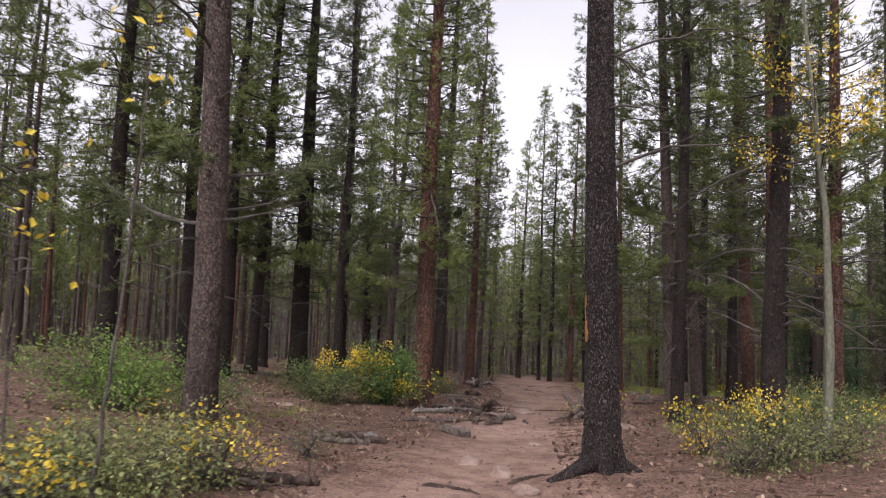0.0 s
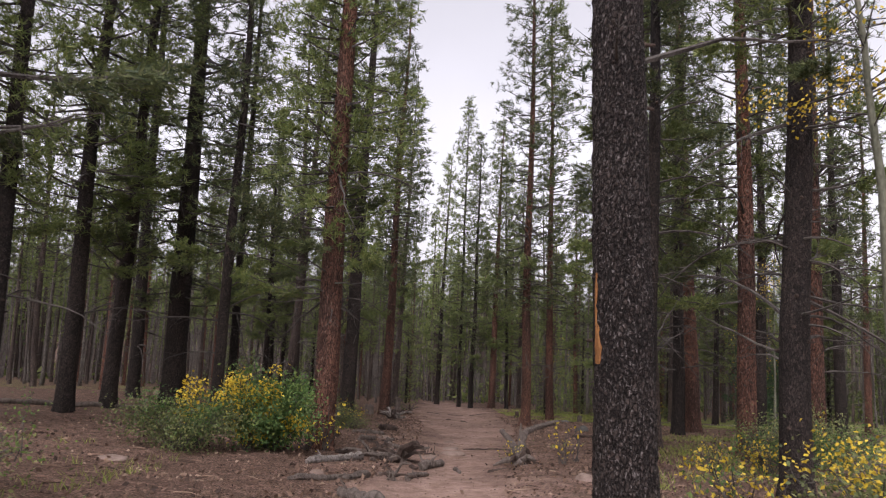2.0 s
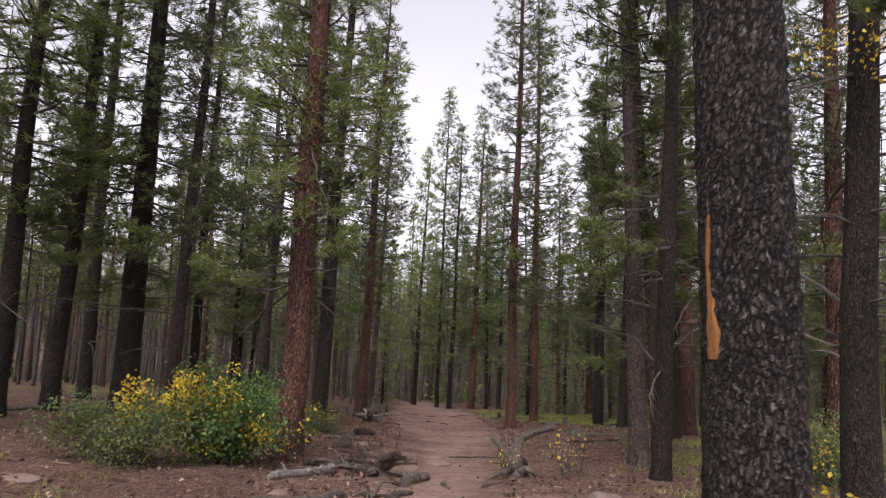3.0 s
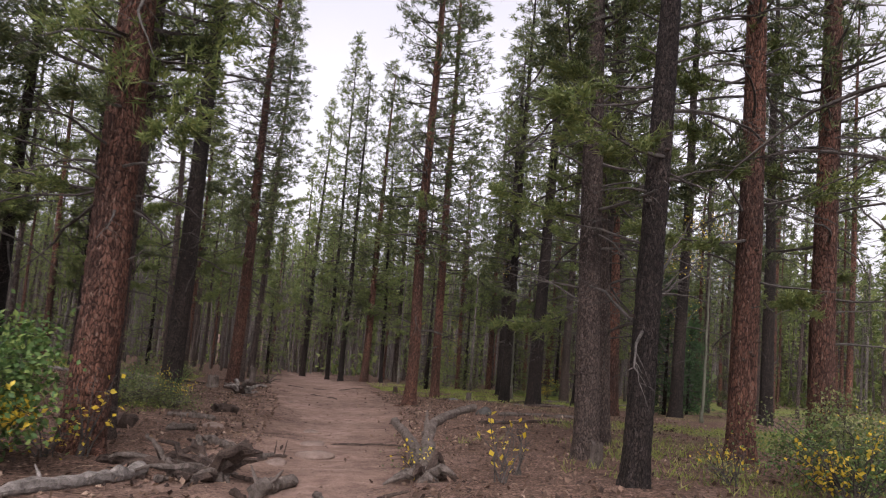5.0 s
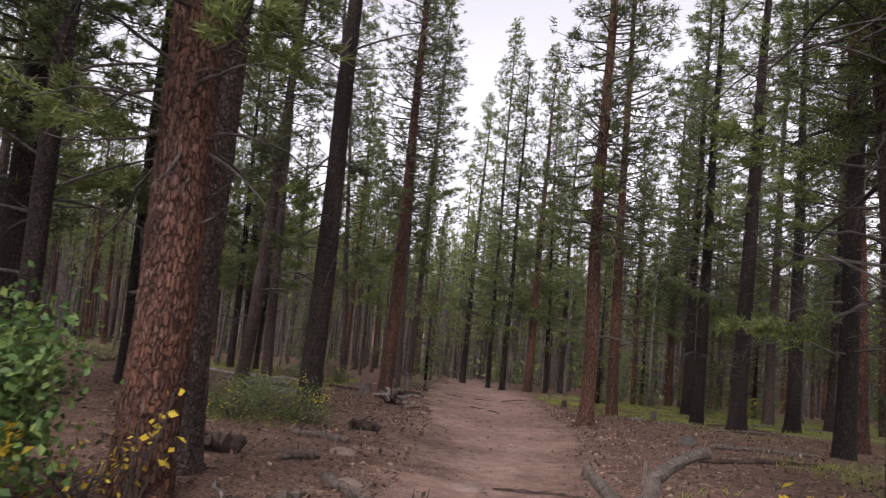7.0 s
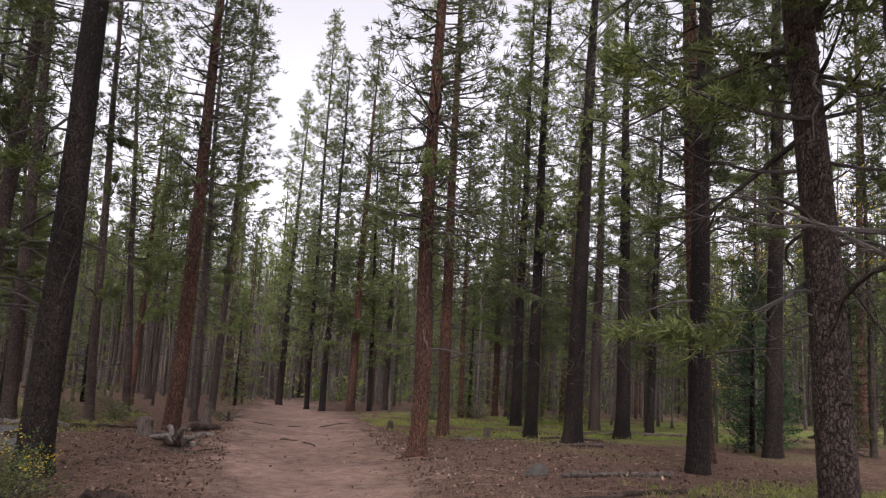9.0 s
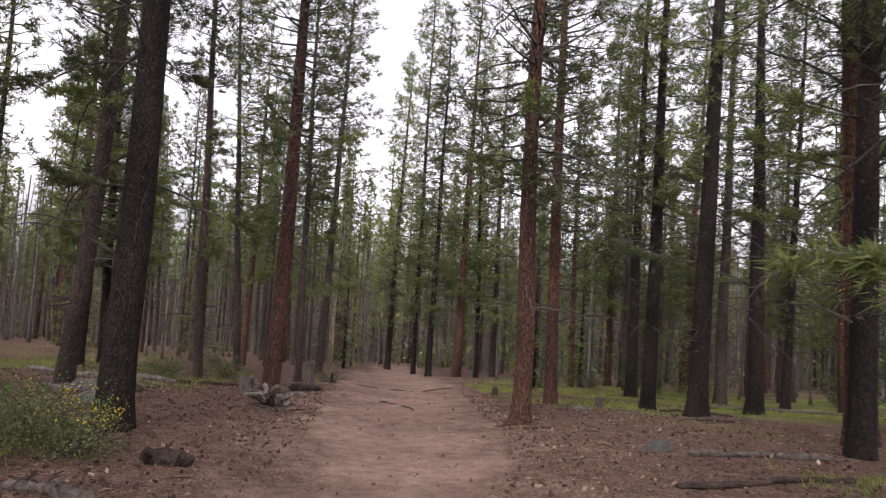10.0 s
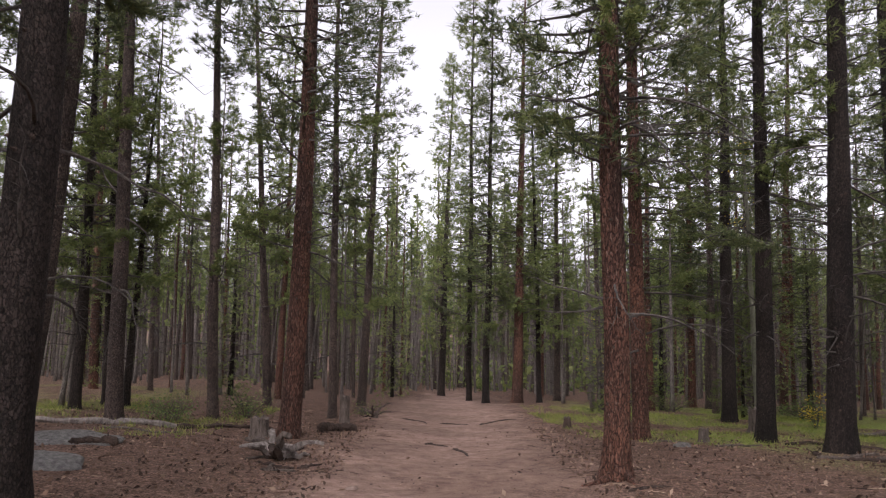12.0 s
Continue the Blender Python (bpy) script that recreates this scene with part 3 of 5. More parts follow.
def pine(x, y, d, lean=(0, 0), tall=20.0, crown="thin", bark_is=BARK_GREY, twigs=10, twig_from=1.8, twig_to=7.0, flare=0.35, turn=None, label="", scale=1.0, boughs=0, bough_from=2.5, bough_to=6.5, plates=0.0, stubs=14):
    """One pine: stem, crown and single dead branches."""
    seed = x * 3.7 + y * 1.3
    r = np.random.default_rng(int(abs(seed) * 100))
    tree = base("pine_tree", x, y, label or PINE_LABELS[bark_is.name], "tree", "pines of the forest")
    stem = part("trunk", trunk_mesh(d, tall, lean, seed=seed, flare=flare, material=bark_is, plates=plates), tree)
    own = np.random.default_rng(int(abs(seed) * 100) + 5)
    for q in range(stubs if abs(x - 3) < 12 and y < 43 else 0):
        z, a = 0.8 + 6.2 * own.random(), own.random() * 6.28
        wind = min(1, z / 2) * 0.09
        rad = d / 2 * (1 - 0.92 * (z / tall) ** 1.15)
        at = (lean[0] * z + wind * noise.noise((z * 0.17, seed, 0.3)) + rad * math.cos(a), lean[1] * z + wind * noise.noise((z * 0.17, seed, 5.3)) + rad * math.sin(a), z)
        part("branch_stub", STUBS[int(own.integers(0, 5))], stem, m=Matrix.Translation(at) @ Matrix.Rotation(a, 4, "Z"))
    k = CROWNS[crown][int(r.integers(0, len(CROWNS[crown])))]
    s = tall / 20.0
    wide = s * scale * (0.9 + 0.3 * r.random())
    shear = Matrix.Identity(4)
    shear[0][2], shear[1][2] = lean[0], lean[1]
    spin = Matrix.Rotation(r.random() * 6.28 if turn is None else turn, 4, "Z")
    part("crown", k, tree, m=shear @ spin @ Matrix.Diagonal((wide, wide, s, 1)))
    for q in range(int(twigs * 1.5)):
        z = twig_from + (twig_to - twig_from) * r.random()
        a = r.random() * 6.28
        me = DEAD[int(r.integers(0, len(DEAD)))]
        rad = d / 2 * (1 - 0.9 * z / tall) * 0.9
        part("dead_branch", me, tree, m=Matrix.Translation((lean[0] * z + rad * math.cos(a), lean[1] * z + rad * math.sin(a), z)) @ Matrix.Rotation(a, 4, "Z") @ Matrix.Rotation(0.25 * r.standard_normal(), 4, "Y"))
    if not boughs and 12 < y < 60:
        boughs, bough_from, bough_to = 4, 3.4, 7.5
    for q in range(boughs):
        z = bough_from + (bough_to - bough_from) * (q + r.random()) / boughs
        a = r.random() * 6.28
        part("bough", BOUGHS[int(r.integers(0, 6))], tree, m=Matrix.Translation((lean[0] * z, lean[1] * z, z)) @ Matrix.Rotation(a, 4, "Z") @ Matrix.Rotation(0.2 * r.standard_normal(), 4, "Y"))
    return tree


# pines that stand along the trail
big_pine = pine(2.12, 9.05, 0.41, (-0.023, 0.004), 19, "high", BARK_SCALY, 9, 3.5, 8.0, 0.75, plates=0.014)
pine(-3.03, 9.59, 0.42, (-0.013, -0.005), 19, "thin", BARK_GREY, 12, 2.0, boughs=4, bough_from=2.6, bough_to=4.2, plates=0.009)
pine(5.75, 19.3, 0.36, (-0.03, 0.013), 21, "thin", BARK_GREY, 22, 2.0, 8, boughs=5, bough_from=3.5, bough_to=8, plates=0.009)
pine(5.9, 13.4, 0.40, (0.012, -0.008), 20, "thin", BARK_DARK, 24, 1.5, 7, boughs=5, bough_from=3, bough_to=7)
pine(7.05, 21.3, 0.34, (-0.06, 0.032), 20, "full", BARK_GREY, 20, 1.8, 7, boughs=6)
pine(5.25, 17.1, 0.31, (0.013, -0.008), 18, "high", BARK_DARK, 18, 1.6, 7, plates=0.009)
pine(8.3, 19.2, 0.42, (-0.003, 0.002), 20, "thin", BARK_RED, 20, 2, 8, boughs=5, bough_from=3, bough_to=7)
pine(10.1, 19.5, 0.42, (0.0, 0.0), 21, "full", BARK_RED, 18, 1.5, 7, boughs=6, bough_from=2)
pine(10.3, 27.7, 0.42, (0.01, 0.0), 20, "thin", BARK_DARK, 18, boughs=4, bough_from=4.5, bough_to=8)
pine(15.2, 31.2, 0.45, (0.01, -0.005), 21, "thin", BARK_DARK, 14)
pine(17.1, 29.0, 0.42, (-0.005, 0.004), 19, "thin", BARK_DARK, 12)
pine(-6.2, 25.5, 0.68, (0.0, 0.0), 23, "low", BARK_DARK, 8, scale=1.3)
red_pine = pine(-1.0, 19.25, 0.52, (0.008, 0.002), 22, "full", BARK_RED, 14, 2.0, 6, 0.25, boughs=3, bough_from=3.6, bough_to=5, plates=0.009)
pine(-1.05, 20.3, 0.40, (0.008, 0.002), 21, "full", BARK_GREY, 10, 3.0, 7)
pine(-4.1, 22.4, 0.30, (0.012, 0.0), 19, "thin", BARK_DARK, 12, boughs=4, bough_from=3, bough_to=5)
pine(-5.0, 27.6, 0.30, (0.0, 0.01), 20, "thin", BARK_DARK, 10)
pine(-7.53, 21.74, 0.42, (0.009, 0.004), 21, "full", BARK_DARK, 8, scale=1.2)
pine(-7.43, 23.98, 0.42, (0.026, 0.011), 21, "full", BARK_DARK, 8)
pine(-8.86, 29.4, 0.45, (-0.007, -0.003), 22, "thin", BARK_DARK, 8)
pine(-1.14, 28.0, 0.50, (0.016, 0.006), 21, "high", BARK_DARK, 12, 2, 9)
pine(-0.05, 36.3, 0.46, (0.018, 0.003), 21, "thin", BARK_RED, 12, 3, 9)
pine(-4.4, 37.6, 0.38, (-0.018, -0.004), 21, "high", BARK_GREY, 10, 2, 9)
trail_pine = pine(5.64, 31.3, 0.38, (-0.004, 0.001), 22, "full", BARK_RED, 26, 2.2, 9, 0.45, boughs=2, bough_from=5, bough_to=7, plates=0.009)
pine(7.95, 37.2, 0.38, (-0.012, 0.005), 22, "full", BARK_RED, 16, 2, 9, scale=1.1)
pine(13.4, 44.5, 0.48, (0.002, -0.001), 21, "thin", BARK_DARK, 10, scale=1.1)
pine(11.2, 37.8, 0.44, (0.008, -0.004), 20, "thin", BARK_DARK, 16)
pine(11.5, 35.3, 0.55, (0.018, -0.012), 21, "thin", BARK_DARK, 20, boughs=2, bough_from=3)
pine(14.6, 37.6, 0.5, (-0.009, 0.006), 20, "thin", BARK_DARK, 16, boughs=2)
pine(16.29, 42.7, 0.46, (0.005, -0.003), 20, "thin", BARK_GREY, 10)
pine(18.35, 41.7, 0.33, (0.019, -0.013), 19, "low", BARK_DARK, 8)
leaning_pine = pine(11.6, 29.3, 0.52, (-0.03, 0.02), 21, "thin", BARK_RED, 20, 2.5, 8, boughs=7, bough_from=4.8, bough_to=7.5, plates=0.009)
for k, (z, way, long) in enumerate(((8.5, 172, 3.2), (7.7, 186, 2.8), (6.7, 165, 3.4), (6.0, 200, 2.2), (7.2, 240, 2.4))):
    part("dead_branch", dead_branch_mesh(200 + k, long), leaning_pine, m=Matrix.Translation((-0.03 * z, 0.02 * z, z)) @ Matrix.Rotation(radians(way), 4, "Z"))
pine(-6.29, 39.5, 0.29, (-0.003, -0.002), 15, "full", BARK_DARK, 8)
pine(-6.29, 41.3, 0.30, (-0.015, -0.007), 16, "full", BARK_DARK, 8)
pine(-5.79, 41.4, 0.22, (0.036, 0.016), 11, "full", BARK_DARK, 6)
pine(-2.9, 40.2, 0.30, (-0.03, -0.01), 21, "high", BARK_GREY, 8)
pine(0.1, 42.2, 0.26, (-0.016, -0.002), 20, "thin", BARK_GREY, 8)
pine(-2.78, 46.1, 0.30, (-0.06, -0.015), 20, "thin", BARK_GREY, 8)
pine(0.35, 49.2, 0.36, (0.027, 0.002), 23, "thin", BARK_GREY, 8)
pine(15.8, 53.6, 0.38, (0, 0), 21, "full", BARK_RED, 6)
pine(16.0, 52.2, 0.29, (0.015, -0.006), 20, "full", BARK_GREY, 6)
pine(18.96, 51.2, 0.40, (0.029, -0.016), 21, "full", BARK_RED, 6)
pine(7.53, 54.8, 0.52, (0.011, -0.002), 22, "full", BARK_RED, 8)
pine(6.0, 55.0, 0.37, (0.007, -0.001), 21, "low", BARK_DARK, 8)
pine(5.36, 57.8, 0.31, (-0.002, 0), 25, "full", BARK_DARK, 8)
pine(4.07, 66.0, 0.46, (0.022, -0.001), 23, "low", BARK_DARK, 6)
pine(10.15, 58.0, 0.38, (-0.003, 0.001), 20, "full", BARK_GREY, 6)
pine(8.87, 56.1, 0.27, (-0.029, 0.005), 20, "low", BARK_DARK, 6)
pine(-4.09, 33.3, 0.40, (0.052, 0.024), 20, "thin", BARK_GREY, 8)
pine(-8.4, 16.4, 0.42, (0.01, 0), 20, "low", BARK_DARK, 8)
pine(-7.0, 17.6, 0.34, (-0.01, 0), 20, "full", BARK_DARK, 8)
pine(-9.6, 13.2, 0.36, (0.02, 0), 20, "thin", BARK_DARK, 8)

# the rest of the wood
PLACED = [o.matrix_basis.translation.copy() for o in scene.objects if o.name.startswith("pine_tree")]


FAR_TRUNKS = [trunk_mesh((0.24, 0.30, 0.36, 0.28, 0.33, 0.26)[k], 20, ((0.02, 0), (-0.015, 0.01), (0, -0.02), (0.03, 0.01), (-0.03, 0), (0.0, 0.0))[k], 10, 0.3, 11.3 * k, 26, (BARK_GREY, BARK_GREY, BARK_RED)[k % 3]) for k in range(6)]
FAR_CROWNS = [
    crown_mesh(20, (8.0, 5.5, 4.5, 7.0, 3.6, 6.2, 5.0, 2.6)[k], 1.75, (75, 95, 100, 80, 105, 90, 95, 110)[k], 11, 100 + k, needles=(NEEDLES, NEEDLES_LIGHT)[k % 2], needle=0.22, blade=0.05, per=7, droop=0.2) for k in range(8)
]


def wood(count, spot, seed, gap):
    r = np.random.default_rng(seed)
    made = 0
    for _ in range(count * 30):
        if made >= count:
            break
        x, y = spot(r)
        lead = trail_mid(y)
        if abs(x - lead) < (4.5 if y < 58 else 2.6) and y < 75:
            continue
        if -6.8 < x < (8.5 if y < 4 else 17.5) and y < 47.5:
            continue
        if any((p.x - x) ** 2 + (p.y - y) ** 2 < gap * gap for p in PLACED):
            continue
        z = height(x, y)
        PLACED.append(Vector((x, y, z)))
        k = int(r.integers(0, 6))
        tree = base("pine_tree", x, y, ("slender grey-brown pine deeper in the forest", "slender brown-grey pine deeper in the forest", "slender reddish pine deeper in the forest")[k % 3], "tree", "pines of the forest", turn=float(r.random() * 360))
        s = 0.6 + 0.38 * r.random()
        tree.scale = (s, s, s)
        part("trunk", FAR_TRUNKS[k], tree)
        pick = int(r.integers(0, 8))
        part("crown", FAR_CROWNS[(0, 3, 5, 1)[pick % 4] if x < 3 else pick], tree)
        for q in range(5):
            part("dead_branch", DEAD[int(r.integers(0, len(DEAD)))], tree, m=Matrix.Translation((0, 0, 1.2 + 5 * r.random())) @ Matrix.Rotation(r.random() * 6.28, 4, "Z"))
        made += 1


wood(13, lambda r: (-9 - 20 * r.random(), 13 + 15 * r.random()), 3, 2.2)
wood(33, lambda r: (-7 - 26 * r.random() ** 1.2, 28 + 22 * r.random()), 6, 1.7)
wood(36, lambda r: (17.5 + 20 * r.random() ** 1.1, 14 + 45 * r.random()), 4, 1.9)
wood(88, lambda r: (-24 + 62 * r.random(), 47 + 26 * r.random()), 5, 1.6)

wood(9, lambda r: (-7 - 18 * r.random(), -16 + 24 * r.random()), 8, 2.5)
wood(9, lambda r: (9 + 16 * r.random(), -16 + 22 * r.random()), 9, 2.5)


def far_woods():
    """Woods beyond the nearer trees, where single ones can no longer be told."""
    r = np.random.default_rng(12)
    b = Build()
    for _ in range(1000):
        a, dist = radians(-62 + 124 * r.random()), 50 + 75 * r.random()
        x, y = 2 + dist * math.sin(a), 18 + dist * math.cos(a)
        if y < 76 and -30 < x < 40:
            continue
        if abs(x - 5.5) < 1.2 and y < 78:
            continue
        z, tall = float(land(x, y)), 11 + 7 * r.random() + (4 if abs(x - 5) < 9 else 0)
        b.tube([(x, y, z - 0.3), (x + 0.1, y, z + tall * 0.5), (x, y, z + tall)], [0.17, 0.12, 0.02], 5, 1, False)
        n = 330
        f = r.random(n) ** 0.8
        lo = 0.34 * r.random() ** 2 + (0.22 if x < 3 else 0.0)
        zz = z + tall * (lo + (1 - lo) * f)
        rad = (1.7 * (1 - f) ** 0.7 + 0.1) * np.sqrt(r.random(n))
        aa = r.random(n) * 6.28
        c = np.stack([x + rad * np.cos(aa), y + rad * np.sin(aa), zz], 1)
        w1, w2 = r.standard_normal((n, 3)) * 0.22, r.standard_normal((n, 3)) * 0.22
        b.tris(np.stack([c, c + w1, c + w2], 1), 3, 0)
    for _ in range(2000):
        a, dist = radians(-62 + 124 * r.random()), 50 + 70 * r.random()
        x, y = 2 + dist * math.sin(a), 18 + dist * math.cos(a)
        if abs(x - 5.5) < 1.2 and y < 78:
            continue
        z, tall, rad = float(land(x, y)), 5 + 6 * r.random(), 0.05 + 0.09 * r.random()
        b.tube([(x, y, z - 0.3), (x + 0.3 * r.standard_normal(), y, z + tall)], [rad, rad * 0.6], 4, 2, False)
    for _ in range(330):
        a, dist = radians(-62 + 124 * r.random()), 54 + 75 * r.random()
        x, y = 2 + dist * math.sin(a), 18 + dist * math.cos(a)
        if abs(x - 5.5) < 1.4 and y < 78:
            continue
        n = 90 if x > 3 else 25
        c = np.stack([x + 1.1 * r.standard_normal(n), y + 1.1 * r.standard_normal(n), float(land(x, y)) + 2.4 * r.random(n) ** 1.3], 1)
        w1, w2 = r.standard_normal((n, 3)) * 0.25, r.standard_normal((n, 3)) * 0.25
        b.tris(np.stack([c, c + w1, c + w2], 1), 3, 0)
    tagged(new("far_woods", b.mesh("far_woods", [NEEDLES_LIGHT, BARK_GREY, BARK_PALE])), "dense dark pine woods in the distance", "woods", kind="stuff")



far_woods()


def snag_mesh(seed):
    """The thin bare stem of a dead pine."""
    r = np.random.default_rng(seed)
    b, zs, tall = Build(), np.linspace(-0.2, 9.0, 14), 9.0
    tilt, turn = 0.05 * r.standard_normal(), 6.28 * r.random()
    b.tube([(tilt * z * math.cos(turn) + 0.03 * math.sin(z * 0.8 + seed), tilt * z * math.sin(turn), z) for z in zs], [0.075 * (1 - 0.75 * max(z, 0) / tall) + 0.03 * math.exp(-max(z, 0) / 0.2) for z in zs], 8)
    return b.mesh("trunk", [BARK_PALE], True)


SNAGS = [snag_mesh(k) for k in range(6)]


def dead_snags(count):
    """Dead bare stems between the living pines, deep in the wood."""
    r = np.random.default_rng(88)
    made = 0
    while made < count:
        x, y = -26 + 58 * r.random(), 40 + 30 * r.random()
        if abs(x - float(trail_mid(y))) < 4.6 or (y < 47 and -7 < x < 18) or any((p.x - x) ** 2 + (p.y - y) ** 2 < 0.6 for p in PLACED):
            continue
        PLACED.append(Vector((x, y, 0)))
        snag = base("dead_tree", x, y, "thin dead pine with a bare pale-grey stem", "tree", "dead stems of the forest", turn=float(360 * r.random()))
        k = 0.6 + 0.6 * r.random()
        snag.scale = (k, k, k)
        part("trunk", SNAGS[int(r.integers(0, 6))], snag)
        for q in range(4):
            part("dead_branch", DEAD[int(r.integers(0, len(DEAD)))], snag, m=Matrix.Translation((0, 0, 1.5 + 5.5 * r.random())) @ Matrix.Rotation(6.28 * r.random(), 4, "Z"))
        made += 1


dead_snags(120)

# ---- aspens, young trees ----
def leaf_quads(b, centres, r, size, slot=0, flat=0.5, spread=0.5):
    """Pointed-oval leaves, one folded face each, in every direction."""
    n = len(centres)
    way = r.standard_normal((n, 3))
    way[:, 2] -= 0.3
    way /= np.linalg.norm(way, axis=1, keepdims=True)
    side = np.cross(way, r.standard_normal((n, 3)) + np.array([0, 0, flat * 2]))
    side /= np.linalg.norm(side, axis=1, keepdims=True) + 1e-9
    up = np.cross(side, way)
    s = size * (1 - spread / 2 + spread * r.random((n, 1)))
    quad = np.stack([centres, centres + way * s * 0.5 + side * s * 0.32 + up * s * 0.08, centres + way * s, centres + way * s * 0.5 - side * s * 0.32 + up * s * 0.08], 1)
    b.tris(quad, 4, slot)


def bush(x, y, wide, tall, label, mats, leaves, size=0.045, stems=16, seed=1, yellow_top=0.0, bare=0.25, name="bush", oval=1.0, clump=0.16):
    """A shrub of many thin stems; its leaves hang in clumps round the twigs. mats: leaf material and share, in turn."""
    r = np.random.default_rng(seed)
    thing = base(name, x, y, label, "bush", "shrubs of the undergrowth")
    wood_b, tips = Build(), []
    for k in range(stems):
        a, reach = r.random() * 6.28, wide * (0.25 + 0.75 * r.random() ** 0.6)
        out = np.array([math.cos(a) * oval, math.sin(a), 0])
        top = tall * (0.55 + 0.5 * r.random()) * (1.05 - 0.35 * (reach / wide) ** 2)
        foot = out * 0.12 * wide * r.random()
        pts = [foot + out * reach * s ** 1.3 + np.array([0.03 * r.standard_normal(), 0.03 * r.standard_normal(), top * s - 0.03]) for s in (0, 0.3, 0.6, 0.85, 1.0)]
        wood_b.tube(pts, [0.011, 0.009, 0.007, 0.005, 0.002], 4, 0, False)
        for q in range(6):
            s = bare + (1 - bare) * r.random()
            f = s * 4
            k0 = min(3, int(f))
            p = pts[k0] + (pts[k0 + 1] - pts[k0]) * (f - k0)
            d = r.standard_normal(3) * np.array([1, 1, 0.6]) * 0.16 * wide ** 0.5
            wood_b.tube([p, p + d * 0.6 + np.array([0, 0, 0.02]), p + d], [0.004, 0.003, 0.0015], 3, 0, False)
            tips.append(p + d)
            tips.append(p + d * 0.5)
    part("twig_work", wood_b.mesh("twig_work", [DEAD_TWIG]), thing)
    tips = np.array(tips)
    order = tips[:, 2] / max(tall, 0.1) + 1.3 * np.array([noise.noise((p[0] * 1.6 + seed, p[1] * 1.6, p[2] * 1.6)) for p in tips])
    done = 0.0
    rank = np.argsort(np.argsort(order)) / len(tips)
    for name2, mat, share in mats:
        pick = tips[(rank >= done) & (rank < done + share + 1e-6)]
        done += share
        if len(pick) == 0:
            continue
        n = int(leaves * share)
        c = pick[r.integers(0, len(pick), n)] + r.standard_normal((n, 3)) * (clump * 0.55 if mat is LEAF_YELLOW else clump) * np.array([1, 1, 0.8])
        c[:, 2] = np.maximum(c[:, 2], 0.02)
        lb = Build()
        leaf_quads(lb, c, r, size)
        part(name2, lb.mesh(name2, [mat]), thing)
    return thing


def aspen(x, y, d, tall, lean, leaf_from, leaf_to, leaves, label, seed, wide=1.0, bow=0.0, size=0.06):
    r = np.random.default_rng(seed)
    thing = base("aspen_tree", x, y, label, "tree", "aspens among the pines")
    tb = Build()
    zs = np.linspace(-0.15, tall, 22)
    pts = [(lean[0] * z + bow * math.sin(z * 0.55) + 0.01 * r.standard_normal(), lean[1] * z, z) for z in zs]
    tb.tube(pts, [d / 2 * (1 - 0.85 * max(z, 0) / tall) + (0.25 * d * math.exp(-max(z, 0) / 0.15)) for z in zs], 12)
    part("trunk", tb.mesh("trunk", [BARK_ASPEN if d > 0.05 else DEAD_TWIG], True), thing)
    tips = []
    for k in range(int(10 + 6 * (leaf_to - leaf_from))):
        z = leaf_from + (leaf_to - leaf_from) * r.random()
        a = r.random() * 6.28
        o = np.array([math.cos(a), math.sin(a), 0.35])
        w = wide * (0.35 + 0.75 * r.random())
        p = np.array([np.interp(z, zs, [q[i] for q in pts]) for i in range(3)])
        bb = Build()
        bb.tube([p, p + o * w * 0.5, p + o * w + np.array([0, 0, -0.05])], [0.01, 0.007, 0.002], 4, 0, False)
        part("branch", bb.mesh("branch", [DEAD_TWIG]), thing)
        tips += [p + o * w * s for s in (0.5, 0.7, 0.85, 1.0)]
    tips = np.array(tips)
    lb = Build()
    leaf_quads(lb, tips[r.integers(0, len(tips), leaves)] + r.standard_normal((leaves, 3)) * 0.12, r, size)
    part("leaves", lb.mesh("leaves", [LEAF_YELLOW]), thing)
    return thing


def young_spruce(x, y, tall, wide, seed, label, mat=NEEDLES_SPRUCE):
    thing = base("young_spruce", x, y, label, "tree", "young conifers")
    tb = Build()
    tb.tube([(0, 0, -0.1), (0.02, 0, tall * 0.5), (0, 0, tall)], [0.05 * tall / 3, 0.03 * tall / 3, 0.004], 7)
    part("trunk", tb.mesh("trunk", [BARK_DARK], True), thing)
    part("crown", crown_mesh(tall, 0.12, wide, 110, 14, seed, mat, 0.13, 0.03, 6, 0.3, 0.95, 0.25), thing)
    return thing


# bare orange wood where bark has come off the near pine
def bark_scar():
    b = Build()
    rows = [(1.50, 0.10), (1.53, 0.13), (1.57, 0.11), (1.62, 0.14), (1.66, 0.10), (1.70, 0.055), (1.74, 0.06), (1.80, 0.04), (1.90, 0.045), (1.97, 0.025), (2.04, 0.03), (2.1, 0.01)]
    verts, n = [], 7
    for z, half in rows:
        for k in range(n):
            a = radians(196) + half * 1.5 * (k / (n - 1) - 0.5) * 2 + 0.05 * math.sin(z * 9) + 0.07 * noise.noise((k * 1.3, z * 21, 0.0)) * (1 if k in (0, n - 1) else 0.3)
            rad = 0.205 * (1 - 0.92 * (z / 19) ** 1.15) * 1.055 + (0.004 if 0 < k < n - 1 else -0.02)
            verts.append((-0.023 * z + rad * math.cos(a), 0.004 * z + rad * math.sin(a), z))
    faces = [(r * n + k, r * n + k + 1, (r + 1) * n + k + 1, (r + 1) * n + k) for r in range(len(rows) - 1) for k in range(n - 1)]
    b.add(verts, faces)
    part("bark_scar", b.mesh("bark_scar", [SCAR], True), big_pine, "bare orange wood where the bark is gone")


bark_scar()


